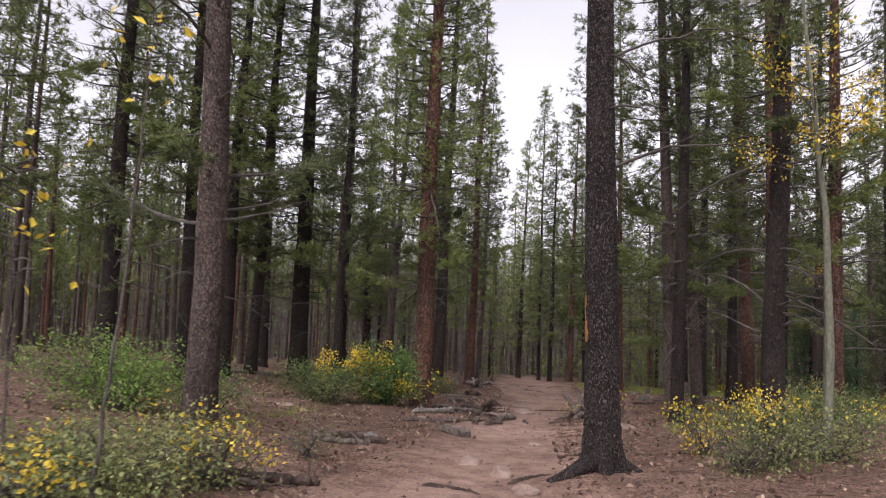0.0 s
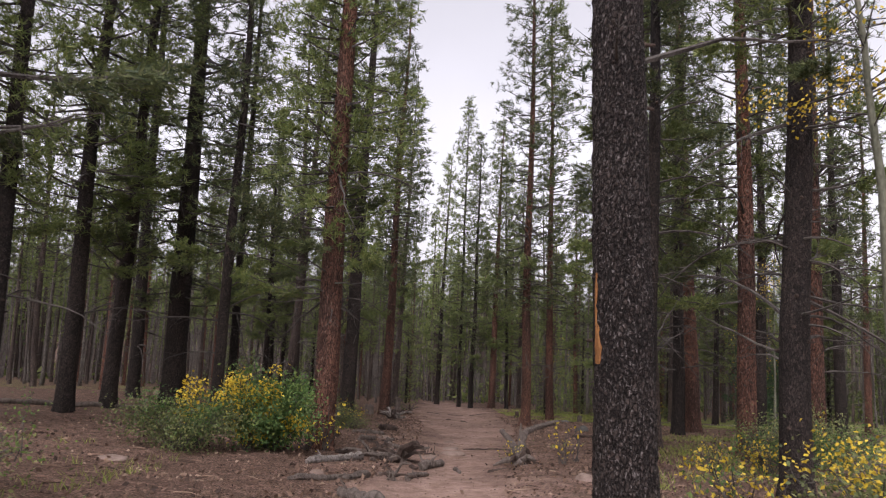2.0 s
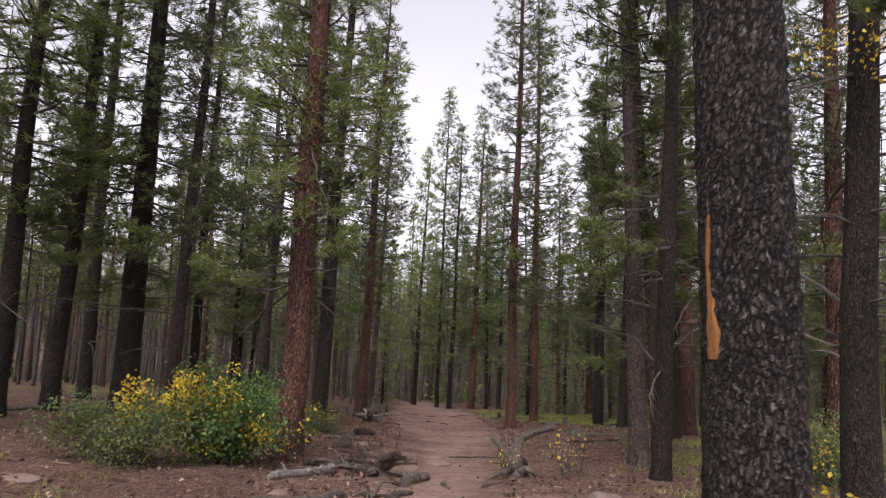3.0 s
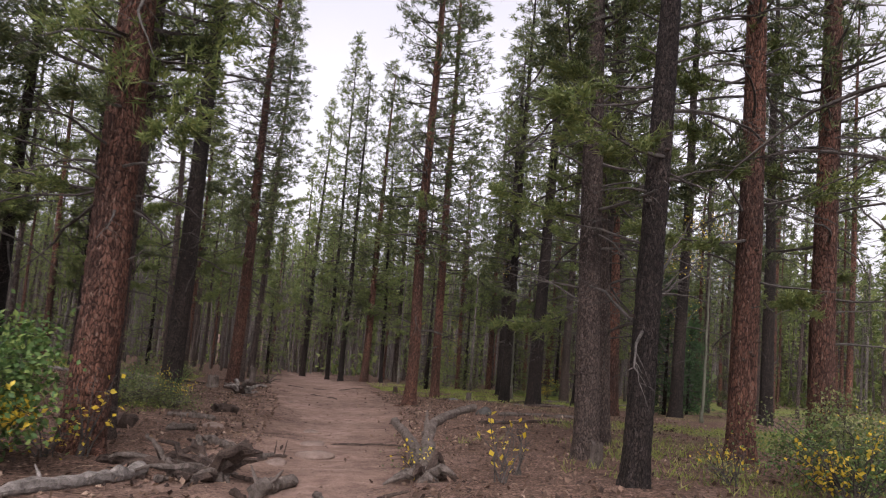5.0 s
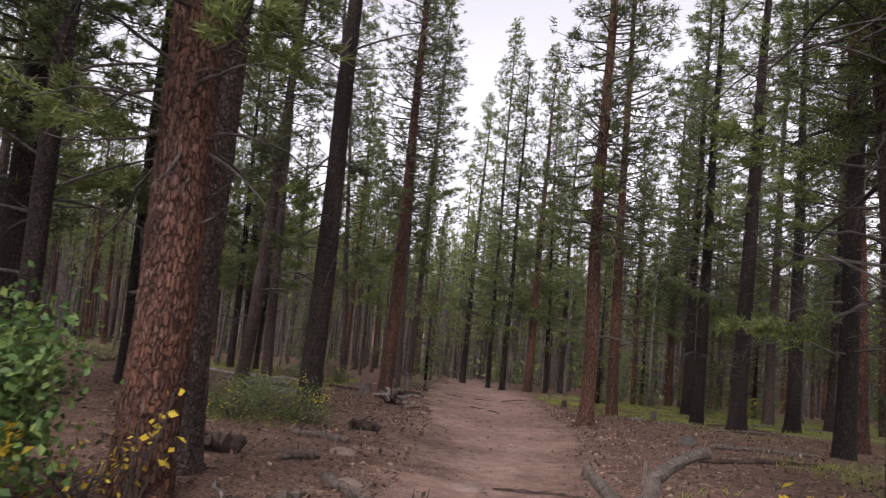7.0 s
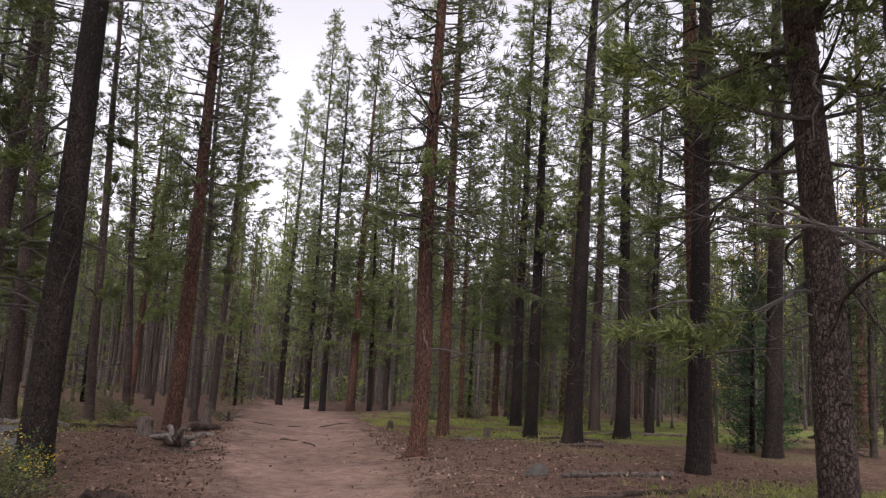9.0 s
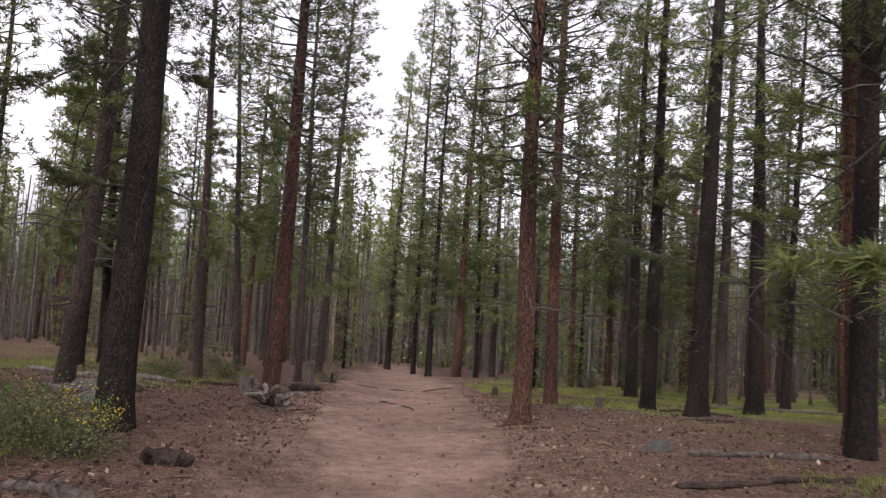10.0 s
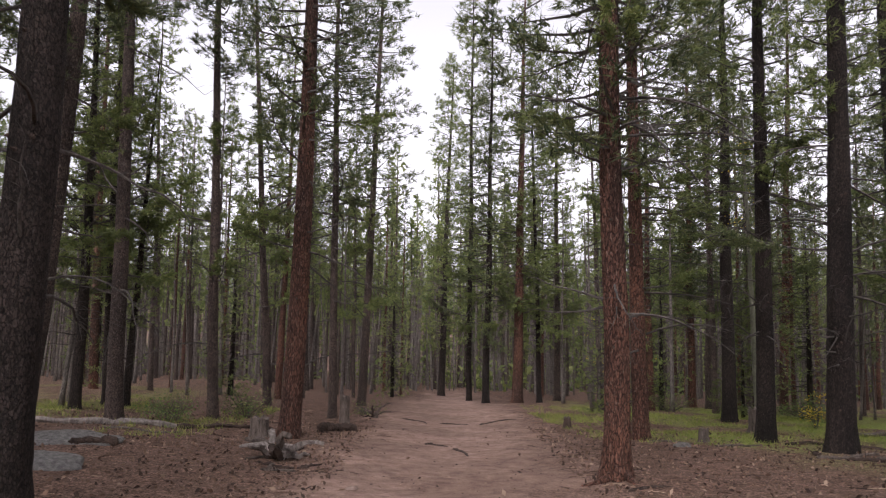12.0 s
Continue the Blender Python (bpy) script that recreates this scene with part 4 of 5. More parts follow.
def surface_root(tree, x, y, way, long, rad, mat):
    """A root that runs out from the foot of a tree and sinks into the ground."""
    b = Build()
    z0 = height(x, y)
    pts = []
    for k in range(8):
        s = k / 7
        px, py = way[0] * long * s + 0.05 * math.sin(4 * s), way[1] * long * s
        pts.append((px, py, height(x + px, y + py) - z0 + rad * (1.6 * (1 - s) ** 2.2 + 0.35) - 0.03 * s))
    b.tube(pts, [rad * (1.25 - 0.9 * k / 7) for k in range(8)], 10, gnarl=0.3)
    part("surface_root", b.mesh("surface_root", [mat], True), tree)


surface_root(big_pine, 2.12, 9.05, (-0.75, -0.66), 0.85, 0.11, BARK_SCALY)
surface_root(big_pine, 2.12, 9.05, (0.9, -0.4), 0.5, 0.09, BARK_SCALY)
surface_root(trail_pine, 5.64, 31.3, (-0.8, -0.6), 0.7, 0.07, BARK_RED)
surface_root(trail_pine, 5.64, 31.3, (0.3, -0.95), 0.5, 0.08, BARK_RED)
surface_root(red_pine, -1.0, 19.25, (0.6, -0.8), 0.6, 0.09, BARK_RED)

aspen(6.1, 11.9, 0.15, 9, (-0.03, 0.01), 4.3, 5.9, 1250, "slender pale aspen with yellow leaves beside pines", 5, 1.7, 0.12)
aspen(-2.0, 5.5, 0.03, 4.2, (0.03, 0.02), 3.0, 4.1, 26, "thin aspen sapling with sparse yellow leaves", 8, 0.3, 0.05, 0.10)
aspen(-2.75, 5.6, 0.025, 2.5, (-0.05, 0.0), 1.5, 2.4, 34, "thin aspen sapling with sparse yellow leaves", 9, 0.3, 0.04, 0.09)
aspen(12.9, 41.5, 0.2, 11, (-0.03, 0.0), 6.0, 9.0, 150, "pale aspen stem standing between dark pines", 11, 1.0)
aspen(16.6, 33.5, 0.14, 9, (0.02, 0.0), 2.0, 6.0, 300, "young aspen with yellow leaves deep in the wood", 12, 1.0)
aspen(13.9, 27.9, 0.10, 7.5, (0.01, 0.0), 4.2, 6.2, 330, "young aspen with yellow leaves deep in the wood", 13, 0.9)
aspen(14.0, 57.0, 0.12, 7, (0.0, 0.0), 1.5, 5.5, 420, "young aspen with yellow leaves deep in the wood", 14, 1.2)
aspen(11.8, 55.0, 0.12, 6, (0.0, 0.0), 1.2, 4.5, 300, "young aspen with yellow leaves deep in the wood", 15, 1.1)
aspen(17.6, 36.5, 0.12, 8, (0.0, 0.0), 1.5, 6.5, 420, "young aspen with yellow leaves deep in the wood", 16, 1.1)
young_spruce(15.4, 32.2, 5.0, 1.15, 5, "young green spruce growing among pine trunks")
young_spruce(17.6, 34.0, 3.6, 0.9, 6, "young green spruce growing among pine trunks")
young_spruce(18.6, 32.0, 6.0, 1.3, 7, "young green spruce growing among pine trunks", NEEDLES)
young_spruce(20.5, 38.0, 5.0, 1.2, 8, "young green spruce growing among pine trunks")
for k, (x, y, tall, wide) in enumerate(((9.9, 47.0, 8.0, 1.7), (13.2, 50.5, 7.0, 1.6), (18.0, 47.5, 7.5, 1.7), (15.0, 46.8, 4.5, 1.2), (22.5, 44.0, 8.0, 1.8), (1.2, 58.0, 7.0, 1.5), (-5.2, 50.0, 7.5, 1.6), (-9.6, 47.5, 6.5, 1.5))):
    young_spruce(x, y, tall, wide, 30 + k, "young light-green pine with low boughs in the wood", NEEDLES_LIGHT)

# ---- shrubs ----
Y, G, S, L = LEAF_YELLOW, LEAF_GREEN, LEAF_SAGE, LEAF_BRIGHT
bush(-1.75, 17.75, 0.85, 1.55, "leafy green shrub with a few yellow leaves beside a red pine", [("low_leaves", Y, 0.04), ("green_leaves", G, 0.96)], 8500, 0.07, 28, 3)
bush(-3.0, 17.2, 0.35, 1.25, "narrow shrub with bright yellow upper leaves", [("green_leaves", G, 0.55), ("top_leaves", Y, 0.45)], 900, 0.066, 9, 41)
bush(-2.1, 17.05, 0.45, 1.65, "shrub with yellow upper leaves and green lower leaves", [("yellow_leaves", Y, 0.08), ("green_leaves", G, 0.5), ("top_leaves", Y, 0.42)], 3800, 0.068, 17, 4)
bush(-3.1, 16.5, 1.0, 0.95, "low grey-green shrub with thin twigs", [("leaves", S, 0.7), ("green_leaves", G, 0.3)], 6500, 0.052, 30, 5)
bush(-1.2, 18.5, 0.45, 0.55, "small shrub with yellow leaves at the foot of a pine", [("yellow_leaves", Y, 1.0)], 70, 0.055, 10, 6)
bush(-2.25, 6.2, 0.85, 0.5, "grey-green shrub with some yellow leaves", [("leaves", S, 0.99), ("yellow_leaves", Y, 0.01)], 7000, 0.036, 36, 7)
bush(-1.55, 6.6, 0.45, 0.62, "small grey-green shrub turning yellow", [("leaves", S, 0.72), ("yellow_leaves", Y, 0.28)], 800, 0.045, 14, 8)
bush(-2.55, 5.5, 0.6, 0.4, "low grey-green shrub turning yellow", [("leaves", S, 0.9), ("yellow_leaves", Y, 0.1)], 1300, 0.05, 14, 9)
bush(-4.6, 10.3, 1.35, 1.1, "broad light-green shrub under a pine", [("leaves", L, 0.8), ("pale_leaves", S, 0.2)], 7500, 0.046, 40, 10)
bush(-3.6, 11.2, 0.7, 0.75, "light-green shrub under a pine", [("leaves", L, 0.7), ("pale_leaves", S, 0.3)], 2200, 0.042, 18, 11)
bush(-1.3, 8.6, 0.4, 0.5, "thin pale shrub in the needle litter", [("leaves", S, 1.0)], 380, 0.035, 12, 12)
bush(4.35, 9.6, 0.75, 0.95, "twiggy shrub with bright yellow top leaves", [("leaves", S, 0.87), ("yellow_leaves", Y, 0.13)], 2800, 0.046, 26, 13)
bush(3.75, 9.1, 0.55, 0.6, "twiggy grey-green shrub with bare stems", [("leaves", S, 0.97), ("yellow_leaves", Y, 0.03)], 1000, 0.04, 22, 14)
bush(3.9, 10.9, 0.5, 0.85, "slender shrub with yellow leaves", [("green_leaves", G, 0.35), ("yellow_leaves", Y, 0.65)], 420, 0.055, 13, 15)
bush(5.4, 10.5, 0.8, 0.9, "twiggy grey-green shrub turning yellow", [("leaves", S, 0.94), ("yellow_leaves", Y, 0.06)], 2000, 0.046, 20, 16)
bush(7.0, 15.9, 0.55, 0.95, "yellow-leaved shrub in front of dark pines", [("green_leaves", G, 0.5), ("yellow_leaves", Y, 0.5)], 420, 0.055, 14, 17)
bush(7.9, 16.6, 1.1, 1.05, "broad green shrub beside a red pine", [("leaves", G, 0.6), ("pale_leaves", S, 0.39), ("yellow_leaves", Y, 0.01)], 5200, 0.045, 30, 18)
bush(9.3, 17.6, 1.0, 1.1, "broad green shrub beside a red pine", [("leaves", G, 0.6), ("pale_leaves", S, 0.39), ("yellow_leaves", Y, 0.01)], 4200, 0.045, 26, 19)
bush(6.6, 17.2, 0.35, 0.6, "small shrub with yellow leaves", [("leaves", S, 0.6), ("yellow_leaves", Y, 0.4)], 170, 0.05, 9, 20)
bush(-1.9, 25.2, 1.0, 0.75, "pale yellow-green shrub in the grass", [("leaves", S, 0.80), ("yellow_leaves", Y, 0.03), ("green_leaves", G, 0.17)], 3600, 0.042, 28, 21)
bush(-0.9, 25.9, 0.7, 0.55, "pale yellow-green shrub in the grass", [("leaves", S, 0.95), ("yellow_leaves", Y, 0.05)], 1900, 0.042, 18, 22)
bush(-1.5, 26.4, 0.8, 0.75, "yellow-green shrub beside a leaning dark pine", [("leaves", S, 0.65), ("green_leaves", G, 0.32), ("yellow_leaves", Y, 0.03)], 2400, 0.042, 20, 23)
bush(-3.3, 38.4, 0.65, 0.75, "low green shrub among pine trunks", [("leaves", G, 0.5), ("pale_leaves", S, 0.5)], 1300, 0.05, 18, 24)
bush(-2.3, 41.4, 0.75, 0.95, "low green shrub among pine trunks", [("leaves", G, 0.6), ("pale_leaves", S, 0.4)], 1300, 0.05, 18, 25)
bush(15.3, 42.6, 0.45, 1.25, "small yellow-leaved shrub between dark pines", [("green_leaves", G, 0.3), ("yellow_leaves", Y, 0.7)], 380, 0.06, 10, 26)
bush(1.0, 44.5, 0.5, 0.45, "low green shrub at the path's edge", [("leaves", S, 1.0)], 500, 0.05, 12, 27)
bush(10.4, 47.5, 1.0, 0.7, "low grey-green undergrowth among pines", [("leaves", S, 1.0)], 900, 0.06, 18, 28)
bush(13.2, 49.5, 1.2, 0.8, "low grey-green undergrowth among pines", [("leaves", S, 1.0)], 1100, 0.06, 18, 29)
bush(17.0, 46.0, 1.1, 0.8, "low green undergrowth among pines", [("leaves", G, 0.5), ("pale_leaves", S, 0.5)], 1000, 0.06, 18, 30)
bush(-8.0, 33.0, 1.0, 0.7, "low pale undergrowth among pines", [("leaves", S, 1.0)], 900, 0.06, 16, 31)
bush(3.75, 17.4, 0.4, 1.05, "leafless sapling with a few yellow leaves", [("yellow_leaves", Y, 1.0)], 22, 0.085, 6, 32, name="sapling", clump=0.05)
bush(4.15, 17.9, 0.3, 0.9, "leafless sapling with a few yellow leaves", [("yellow_leaves", Y, 1.0)], 14, 0.085, 5, 33, name="sapling", clump=0.05)
bush(-0.85, 18.7, 0.35, 1.25, "thin sapling with large yellow leaves before a pine", [("yellow_leaves", Y, 1.0)], 26, 0.085, 7, 34, name="sapling", clump=0.06)
bush(3.05, 18.3, 0.35, 0.35, "low yellow-green sprouts beside a dead root", [("leaves", S, 0.5), ("yellow_leaves", Y, 0.5)], 160, 0.045, 9, 35)
bush(-3.95, 13.2, 0.12, 1.0, "bare thin stem with a green tuft", [("leaves", G, 1.0)], 60, 0.04, 2, 36, name="sapling", bare=0.7)


# ---- dead wood and stones ----
def lying(name, label, x0, y0, x1, y1, r0, r1, mat, seed=1, bow=0.06, lift0=0.0, lift1=0.0, category="log", knots=2):
    """A fallen log or limb on the ground: uneven round, slightly bowed, with broken ends and branch stubs."""
    r = np.random.default_rng(seed)
    mx, my = (x0 + x1) / 2, (y0 + y1) / 2
    thing = new(name)
    thing.matrix_basis = Matrix.Translation((mx, my, height(mx, my)))
    tagged(thing, label, category, "dead wood on the forest floor")
    b, pts, rad = Build(), [], []
    dx, dy = x1 - x0, y1 - y0
    long = math.hypot(dx, dy)
    n = 20
    for k in range(n):
        s = k / (n - 1)
        off = bow * long * math.sin(math.pi * s) + 0.012 * r.standard_normal()
        x, y = x0 + dx * s - dy / long * off, y0 + dy * s + dx / long * off
        rr = (r0 + (r1 - r0) * s) * (1 + 0.10 * r.standard_normal()) * (0.7 if k in (0, n - 1) else 1)
        rad.append(max(0.006, rr))
        pts.append((x - mx, y - my, height(x, y) - height(mx, my) + rr * 0.75 + lift0 * (1 - s) ** 2 + lift1 * s ** 2))
    b.tube(pts, rad, 14, gnarl=0.28)
    part("stem", b.mesh("stem", [mat], False), thing)
    for q in range(knots):
        p = Vector(pts[int(r.integers(3, n - 2))])
        d = Vector((r.standard_normal(), r.standard_normal(), 0.5 + r.random())).normalized()
        w = 0.06 + 0.16 * r.random()
        kb = Build()
        kb.tube([p, p + d * (w + r0) * 0.6, p + d * (w + r0)], [r0 * 0.35, r0 * 0.25, r0 * 0.08], 6)
        part("branch_stub", kb.mesh("branch_stub", [mat]), thing)
    return thing


def root_wad(x, y, size, count, label, mats, seed, tall=0.5, name="root_wad", spread=6.28, face=0.0, thick=1.0):
    """Upturned, weathered roots: a gnarled core with crooked, tapering arms."""
    r = np.random.default_rng(seed)
    thing = base(name, x, y, label, "dead root", "dead wood on the forest floor")
    core, n = Build(), 9
    core.tube([(0, 0, -0.05), (0.02 * size, 0, 0.12 * size), (0.05 * size, 0.03 * size, 0.3 * size * tall * 2)], [0.16 * size, 0.11 * size, 0.04 * size], 11, gnarl=0.7)
    part("core", core.mesh("core", [mats[0]]), thing)
    for q in range(count):
        a = face + spread * (q + 0.6 * r.random()) / count
        o = np.array([math.cos(a), math.sin(a), 0])
        w = size * (0.45 + 0.6 * r.random())
        up = tall * size * (r.random() * 1.3 - 0.15)
        pts, sway = [], 0.0
        for k in range(7):
            s = k / 6
            sway += 0.05 * size * r.standard_normal()
            zz = 0.10 * size + up * math.sin(s * 1.9) + 0.03 * size * r.standard_normal()
            p = o * w * s + np.array([-o[1], o[0], 0]) * sway
            lowest = height(x + p[0], y + p[1]) - height(x, y) - 0.015
            pts.append((p[0], p[1], max(lowest, zz)))
        rb = Build()
        rb.tube(pts, [size * 0.06 * thick * (1 - 0.75 * k / 6) * (1 + 0.15 * r.standard_normal()) for k in range(7)], 9, gnarl=0.55)
        part("root", rb.mesh("root", [mats[q % len(mats)]]), thing)
    return thing


def stump(x, y, d, tall, label, mat, seed=1):
    r = np.random.default_rng(seed)
    thing = base("tree_stump", x, y, label, "stump", "dead wood on the forest floor")
    n, zs = 18, (-0.1, 0.0, 0.08, 0.3, 0.6, 0.85, 1.0)
    verts = []
    for z in zs:
        for j in range(n):
            a = 2 * math.pi * j / n
            rad = d / 2 * (1 + 0.5 * math.exp(-max(z, 0) * tall / 0.08) * (0.6 + 0.4 * math.cos(4 * a + seed)) + 0.08 * noise.noise((math.cos(a) * 3, math.sin(a) * 3, z * 3 + seed)))
            jag = 1 + (0.28 * noise.noise((math.cos(a) * 2, math.sin(a) * 2, seed * 1.0)) if z > 0.8 else 0)
            verts.append((rad * math.cos(a), rad * math.sin(a), z * tall * jag))
    faces = [(k * n + j, k * n + (j + 1) % n, (k + 1) * n + (j + 1) % n, (k + 1) * n + j) for k in range(len(zs) - 1) for j in range(n)]
    b = Build()
    b.add(verts, faces)
    part("body", b.mesh("body", [mat]), thing)
    top = [verts[(len(zs) - 1) * n + j] for j in range(n)]
    t = Build()
    t.add(top + [(0, 0, tall * 0.8)], [(j, (j + 1) % n, n) for j in range(n)])
    part("broken_top", t.mesh("broken_top", [WEATHERED]), thing, "pale splintered top")
    return thing


def rock(x, y, wide, deep, tall, label, seed=1, turn=0, name="rock", mat=STONE):
    bm = bmesh.new()
    bmesh.ops.create_icosphere(bm, subdivisions=4, radius=1.0)
    for v in bm.verts:
        p = v.co.copy()
        f = 1 + 0.28 * noise.noise(p * 1.1 + Vector((seed * 7.3, 0, 0))) + 0.10 * noise.noise(p * 3 + Vector((seed * 3.1, 0, 0))) + 0.03 * noise.noise(p * 9)
        v.co = Vector((p.x * wide / 2 * f, p.y * deep / 2 * f, p.z * tall * f))
    me = bpy.data.meshes.new(name)
    bm.to_mesh(me)
    bm.free()
    me.polygons.foreach_set("use_smooth", [True] * len(me.polygons))
    me.materials.append(mat)
    ob = new(name, me)
    ob.matrix_basis = pose(x, y, height(x, y) - 0.06 * tall, 0, 0, turn)
    return tagged(ob, label, "rock", "stones on the forest floor")


lying("fallen_log", "bleached crooked log lying beside the trail", -0.85, 14.1, 0.2, 15.2, 0.04, 0.058, WEATHERED, 2, -0.06)
root_wad(0.55, 15.0, 0.5, 6, "weathered grey roots beside the trail", [WEATHERED, ROTTEN], 3, 0.45)
lying("fallen_log", "short rotten log with a dark broken end", -0.12, 13.55, 0.45, 13.1, 0.06, 0.10, WEATHERED, 4, 0.02)
lying("fallen_log", "curved grey log at the path's edge", 0.8, 15.2, 1.15, 16.1, 0.05, 0.04, WEATHERED, 5, 0.1)
lying("fallen_log", "half-rotten log sunk in needle litter", -1.5, 10.2, -0.65, 10.6, 0.07, 0.05, ROTTEN, 6)
lying("fallen_log", "half-rotten grey log sunk in needle litter", -1.45, 9.9, -0.85, 10.2, 0.04, 0.05, WEATHERED, 7)
rock(-0.95, 10.75, 0.28, 0.24, 0.13, "dark stone beside a rotten log", 3)
lying("fallen_log", "dark fallen log under a shrub", -1.7, 6.5, -0.85, 7.3, 0.07, 0.05, ROTTEN, 8, 0.05)
root_wad(-1.25, 6.75, 0.38, 5, "dark dead roots in the litter", [ROTTEN, WEATHERED], 9, 0.35)
lying("fallen_log", "bleached log lying in needle litter", -0.91, 16.35, -0.05, 17.95, 0.06, 0.075, BLEACHED, 10, -0.07)
root_wad(0.62, 17.9, 0.85, 12, "heap of weathered roots and bark", [WEATHERED, ROTTEN, ROTTEN], 11, 0.38, thick=1.3)
root_wad(0.05, 18.3, 0.55, 8, "weathered grey roots in the litter", [WEATHERED, ROTTEN], 12, 0.38, thick=1.4)
lying("fallen_log", "brown limb lying across the litter", -0.6, 18.25, 0.25, 18.2, 0.045, 0.06, ROTTEN, 13, 0.03)
lying("fallen_log", "thick bleached log end beside the trail", 1.08, 17.05, 1.5, 17.85, 0.085, 0.07, WEATHERED, 14, 0.05)
lying("fallen_log", "forked grey limb reaching onto the trail", 0.35, 20.8, 1.05, 19.9, 0.06, 0.05, WEATHERED, 15, -0.05)
lying("fallen_log", "thin dark root reaching onto the trail", 0.95, 19.95, 1.5, 20.05, 0.035, 0.02, ROTTEN, 16, 0.04)
lying("fallen_log", "dark weathered log behind a pine", -1.5, 21.6, -0.85, 21.9, 0.13, 0.12, ROTTEN, 17, 0.02)
lying("fallen_log", "grey limb on bare ground", -0.3, 21.5, 0.05, 22.0, 0.05, 0.06, WEATHERED, 18)
lying("fallen_log", "grey limb on bare ground", -0.65, 24.1, 0.25, 23.7, 0.05, 0.06, WEATHERED, 19, 0.05)
root_wad(-0.35, 24.1, 0.35, 5, "weathered roots in the litter", [WEATHERED, ROTTEN], 20, 0.3)
lying("fallen_log", "short dark log on bare ground", 0.1, 25.5, 0.6, 25.4, 0.09, 0.08, ROTTEN, 21, 0.02)


def forked_root():
    """An uprooted dead stem: a gnarled foot, one long arm bent to the side, one straight arm and a snapped stub."""
    x, y = 3.0, 18.05
    z = height(x, y)
    thing = base("dead_root", x, y, "grey forked dead stem with upturned roots beside the trail", "dead root", "dead wood on the forest floor")

    def arm(name, stops, radii, sides=12, mat=WEATHERED, gnarl=0.3):
        b, pts, rad = Build(), [], []
        for k in range(len(stops) - 1):
            for q in range(6):
                f = q / 6
                wob = 0.012 * noise.noise((k * 3.1 + f * 4, stops[0][0] * 7, 1.0))
                pts.append(tuple(stops[k][i] + (stops[k + 1][i] - stops[k][i]) * f + wob - (x, y, z)[i] for i in range(3)))
                rad.append((radii[k] + (radii[k + 1] - radii[k]) * f) * (1 + 0.14 * noise.noise((k * 5 + f * 7, 2.0, radii[0] * 50))))
        pts.append(tuple(stops[-1][i] - (x, y, z)[i] for i in range(3)))
        rad.append(radii[-1])
        b.tube(pts, rad, sides, gnarl=gnarl)
        return part(name, b.mesh(name, [mat]), thing)

    arm("stem", [(3.0, 17.75, z - 0.04), (3.08, 18.2, z + 0.14), (3.18, 18.6, -1.66), (3.27, 19.0, -1.56)], [0.13, 0.12, 0.085, 0.07], 14, gnarl=0.45)
    arm("arm", [(3.24, 18.9, -1.58), (3.40, 19.3, -1.48), (3.72, 19.75, -1.44), (4.05, 20.15, -1.42), (4.36, 20.5, -1.42)], [0.075, 0.07, 0.062, 0.056, 0.062])
    arm("arm", [(3.02, 18.1, z + 0.10), (3.06, 18.8, z + 0.22), (3.02, 19.3, -1.63), (2.95, 19.8, -1.55)], [0.075, 0.07, 0.062, 0.055])
    arm("stub", [(3.20, 18.7, -1.62), (3.21, 18.9, -1.42), (3.23, 19.0, -1.25)], [0.055, 0.035, 0.012], 9)
    r = np.random.default_rng(22)
    for q in range(11):
        a, w = 6.28 * (q + 0.5 * r.random()) / 11, 0.28 + 0.3 * r.random()
        ex, ey = x + w * math.cos(a), y - 0.1 + w * 0.8 * math.sin(a)
        up = 0.02 + 0.2 * r.random() * (q % 2)
        arm("root", [(x + 0.04 * math.cos(a), y - 0.1, z + 0.08), (x + 0.55 * w * math.cos(a), y - 0.1 + 0.45 * w * math.sin(a), z + 0.09 + up), (ex, ey, height(ex, ey) + 0.02 + 0.5 * up)], [0.065, 0.045, 0.014], 8, (WEATHERED, ROTTEN, WEATHERED)[q % 3], 0.5)


forked_root()
lying("fallen_pole", "thin dark fallen pole behind a grey pine", 5.9, 24.9, 8.5, 25.5, 0.045, 0.035, ROTTEN, 53, 0.01, knots=1)
stump(5.55, 18.6, 0.16, 0.32, "small broken grey stump beside a pine", WEATHERED, 26)
root_wad(0.45, 32.9, 0.74, 10, "bleached upturned roots of an old stump", [BLEACHED, ROTTEN, WEATHERED], 27, 0.5, thick=2.0)
stump(-0.72, 36.4, 0.40, 0.42, "grey cut stump beside a red pine", WEATHERED, 28)
lying("fallen_pole", "long thin fallen trunk lying across the grass", -6.2, 36.2, -2.7, 36.9, 0.075, 0.065, BLEACHED, 29, 0.01, knots=0)
lying("fallen_pole", "long thin fallen trunk lying across the grass", -2.8, 36.95, -0.9, 38.6, 0.055, 0.045, ROTTEN, 30, 0.02, knots=0)
lying("fallen_pole", "thin grey limb in the grass", -4.0, 36.2, -2.2, 35.9, 0.03, 0.02, WEATHERED, 31, 0.03, knots=0)
lying("fallen_log", "dark fallen log behind a red pine", 0.3, 38.2, 1.1, 38.9, 0.12, 0.10, ROTTEN, 32, 0.02)
root_wad(1.35, 43.0, 0.7, 7, "tangle of dead roots at the path's edge", [WEATHERED, ROTTEN], 33, 0.5)
stump(0.6, 41.0, 0.28, 0.75, "old weathered snag beside a pine", WEATHERED, 34)
rock(-3.6, 33.5, 2.1, 1.3, 0.16, "pale flat granite boulder sunk in the ground", 1, 15)
rock(-2.4, 31.0, 1.3, 0.9, 0.2, "pale granite boulder beside a dark pine", 2, -10)
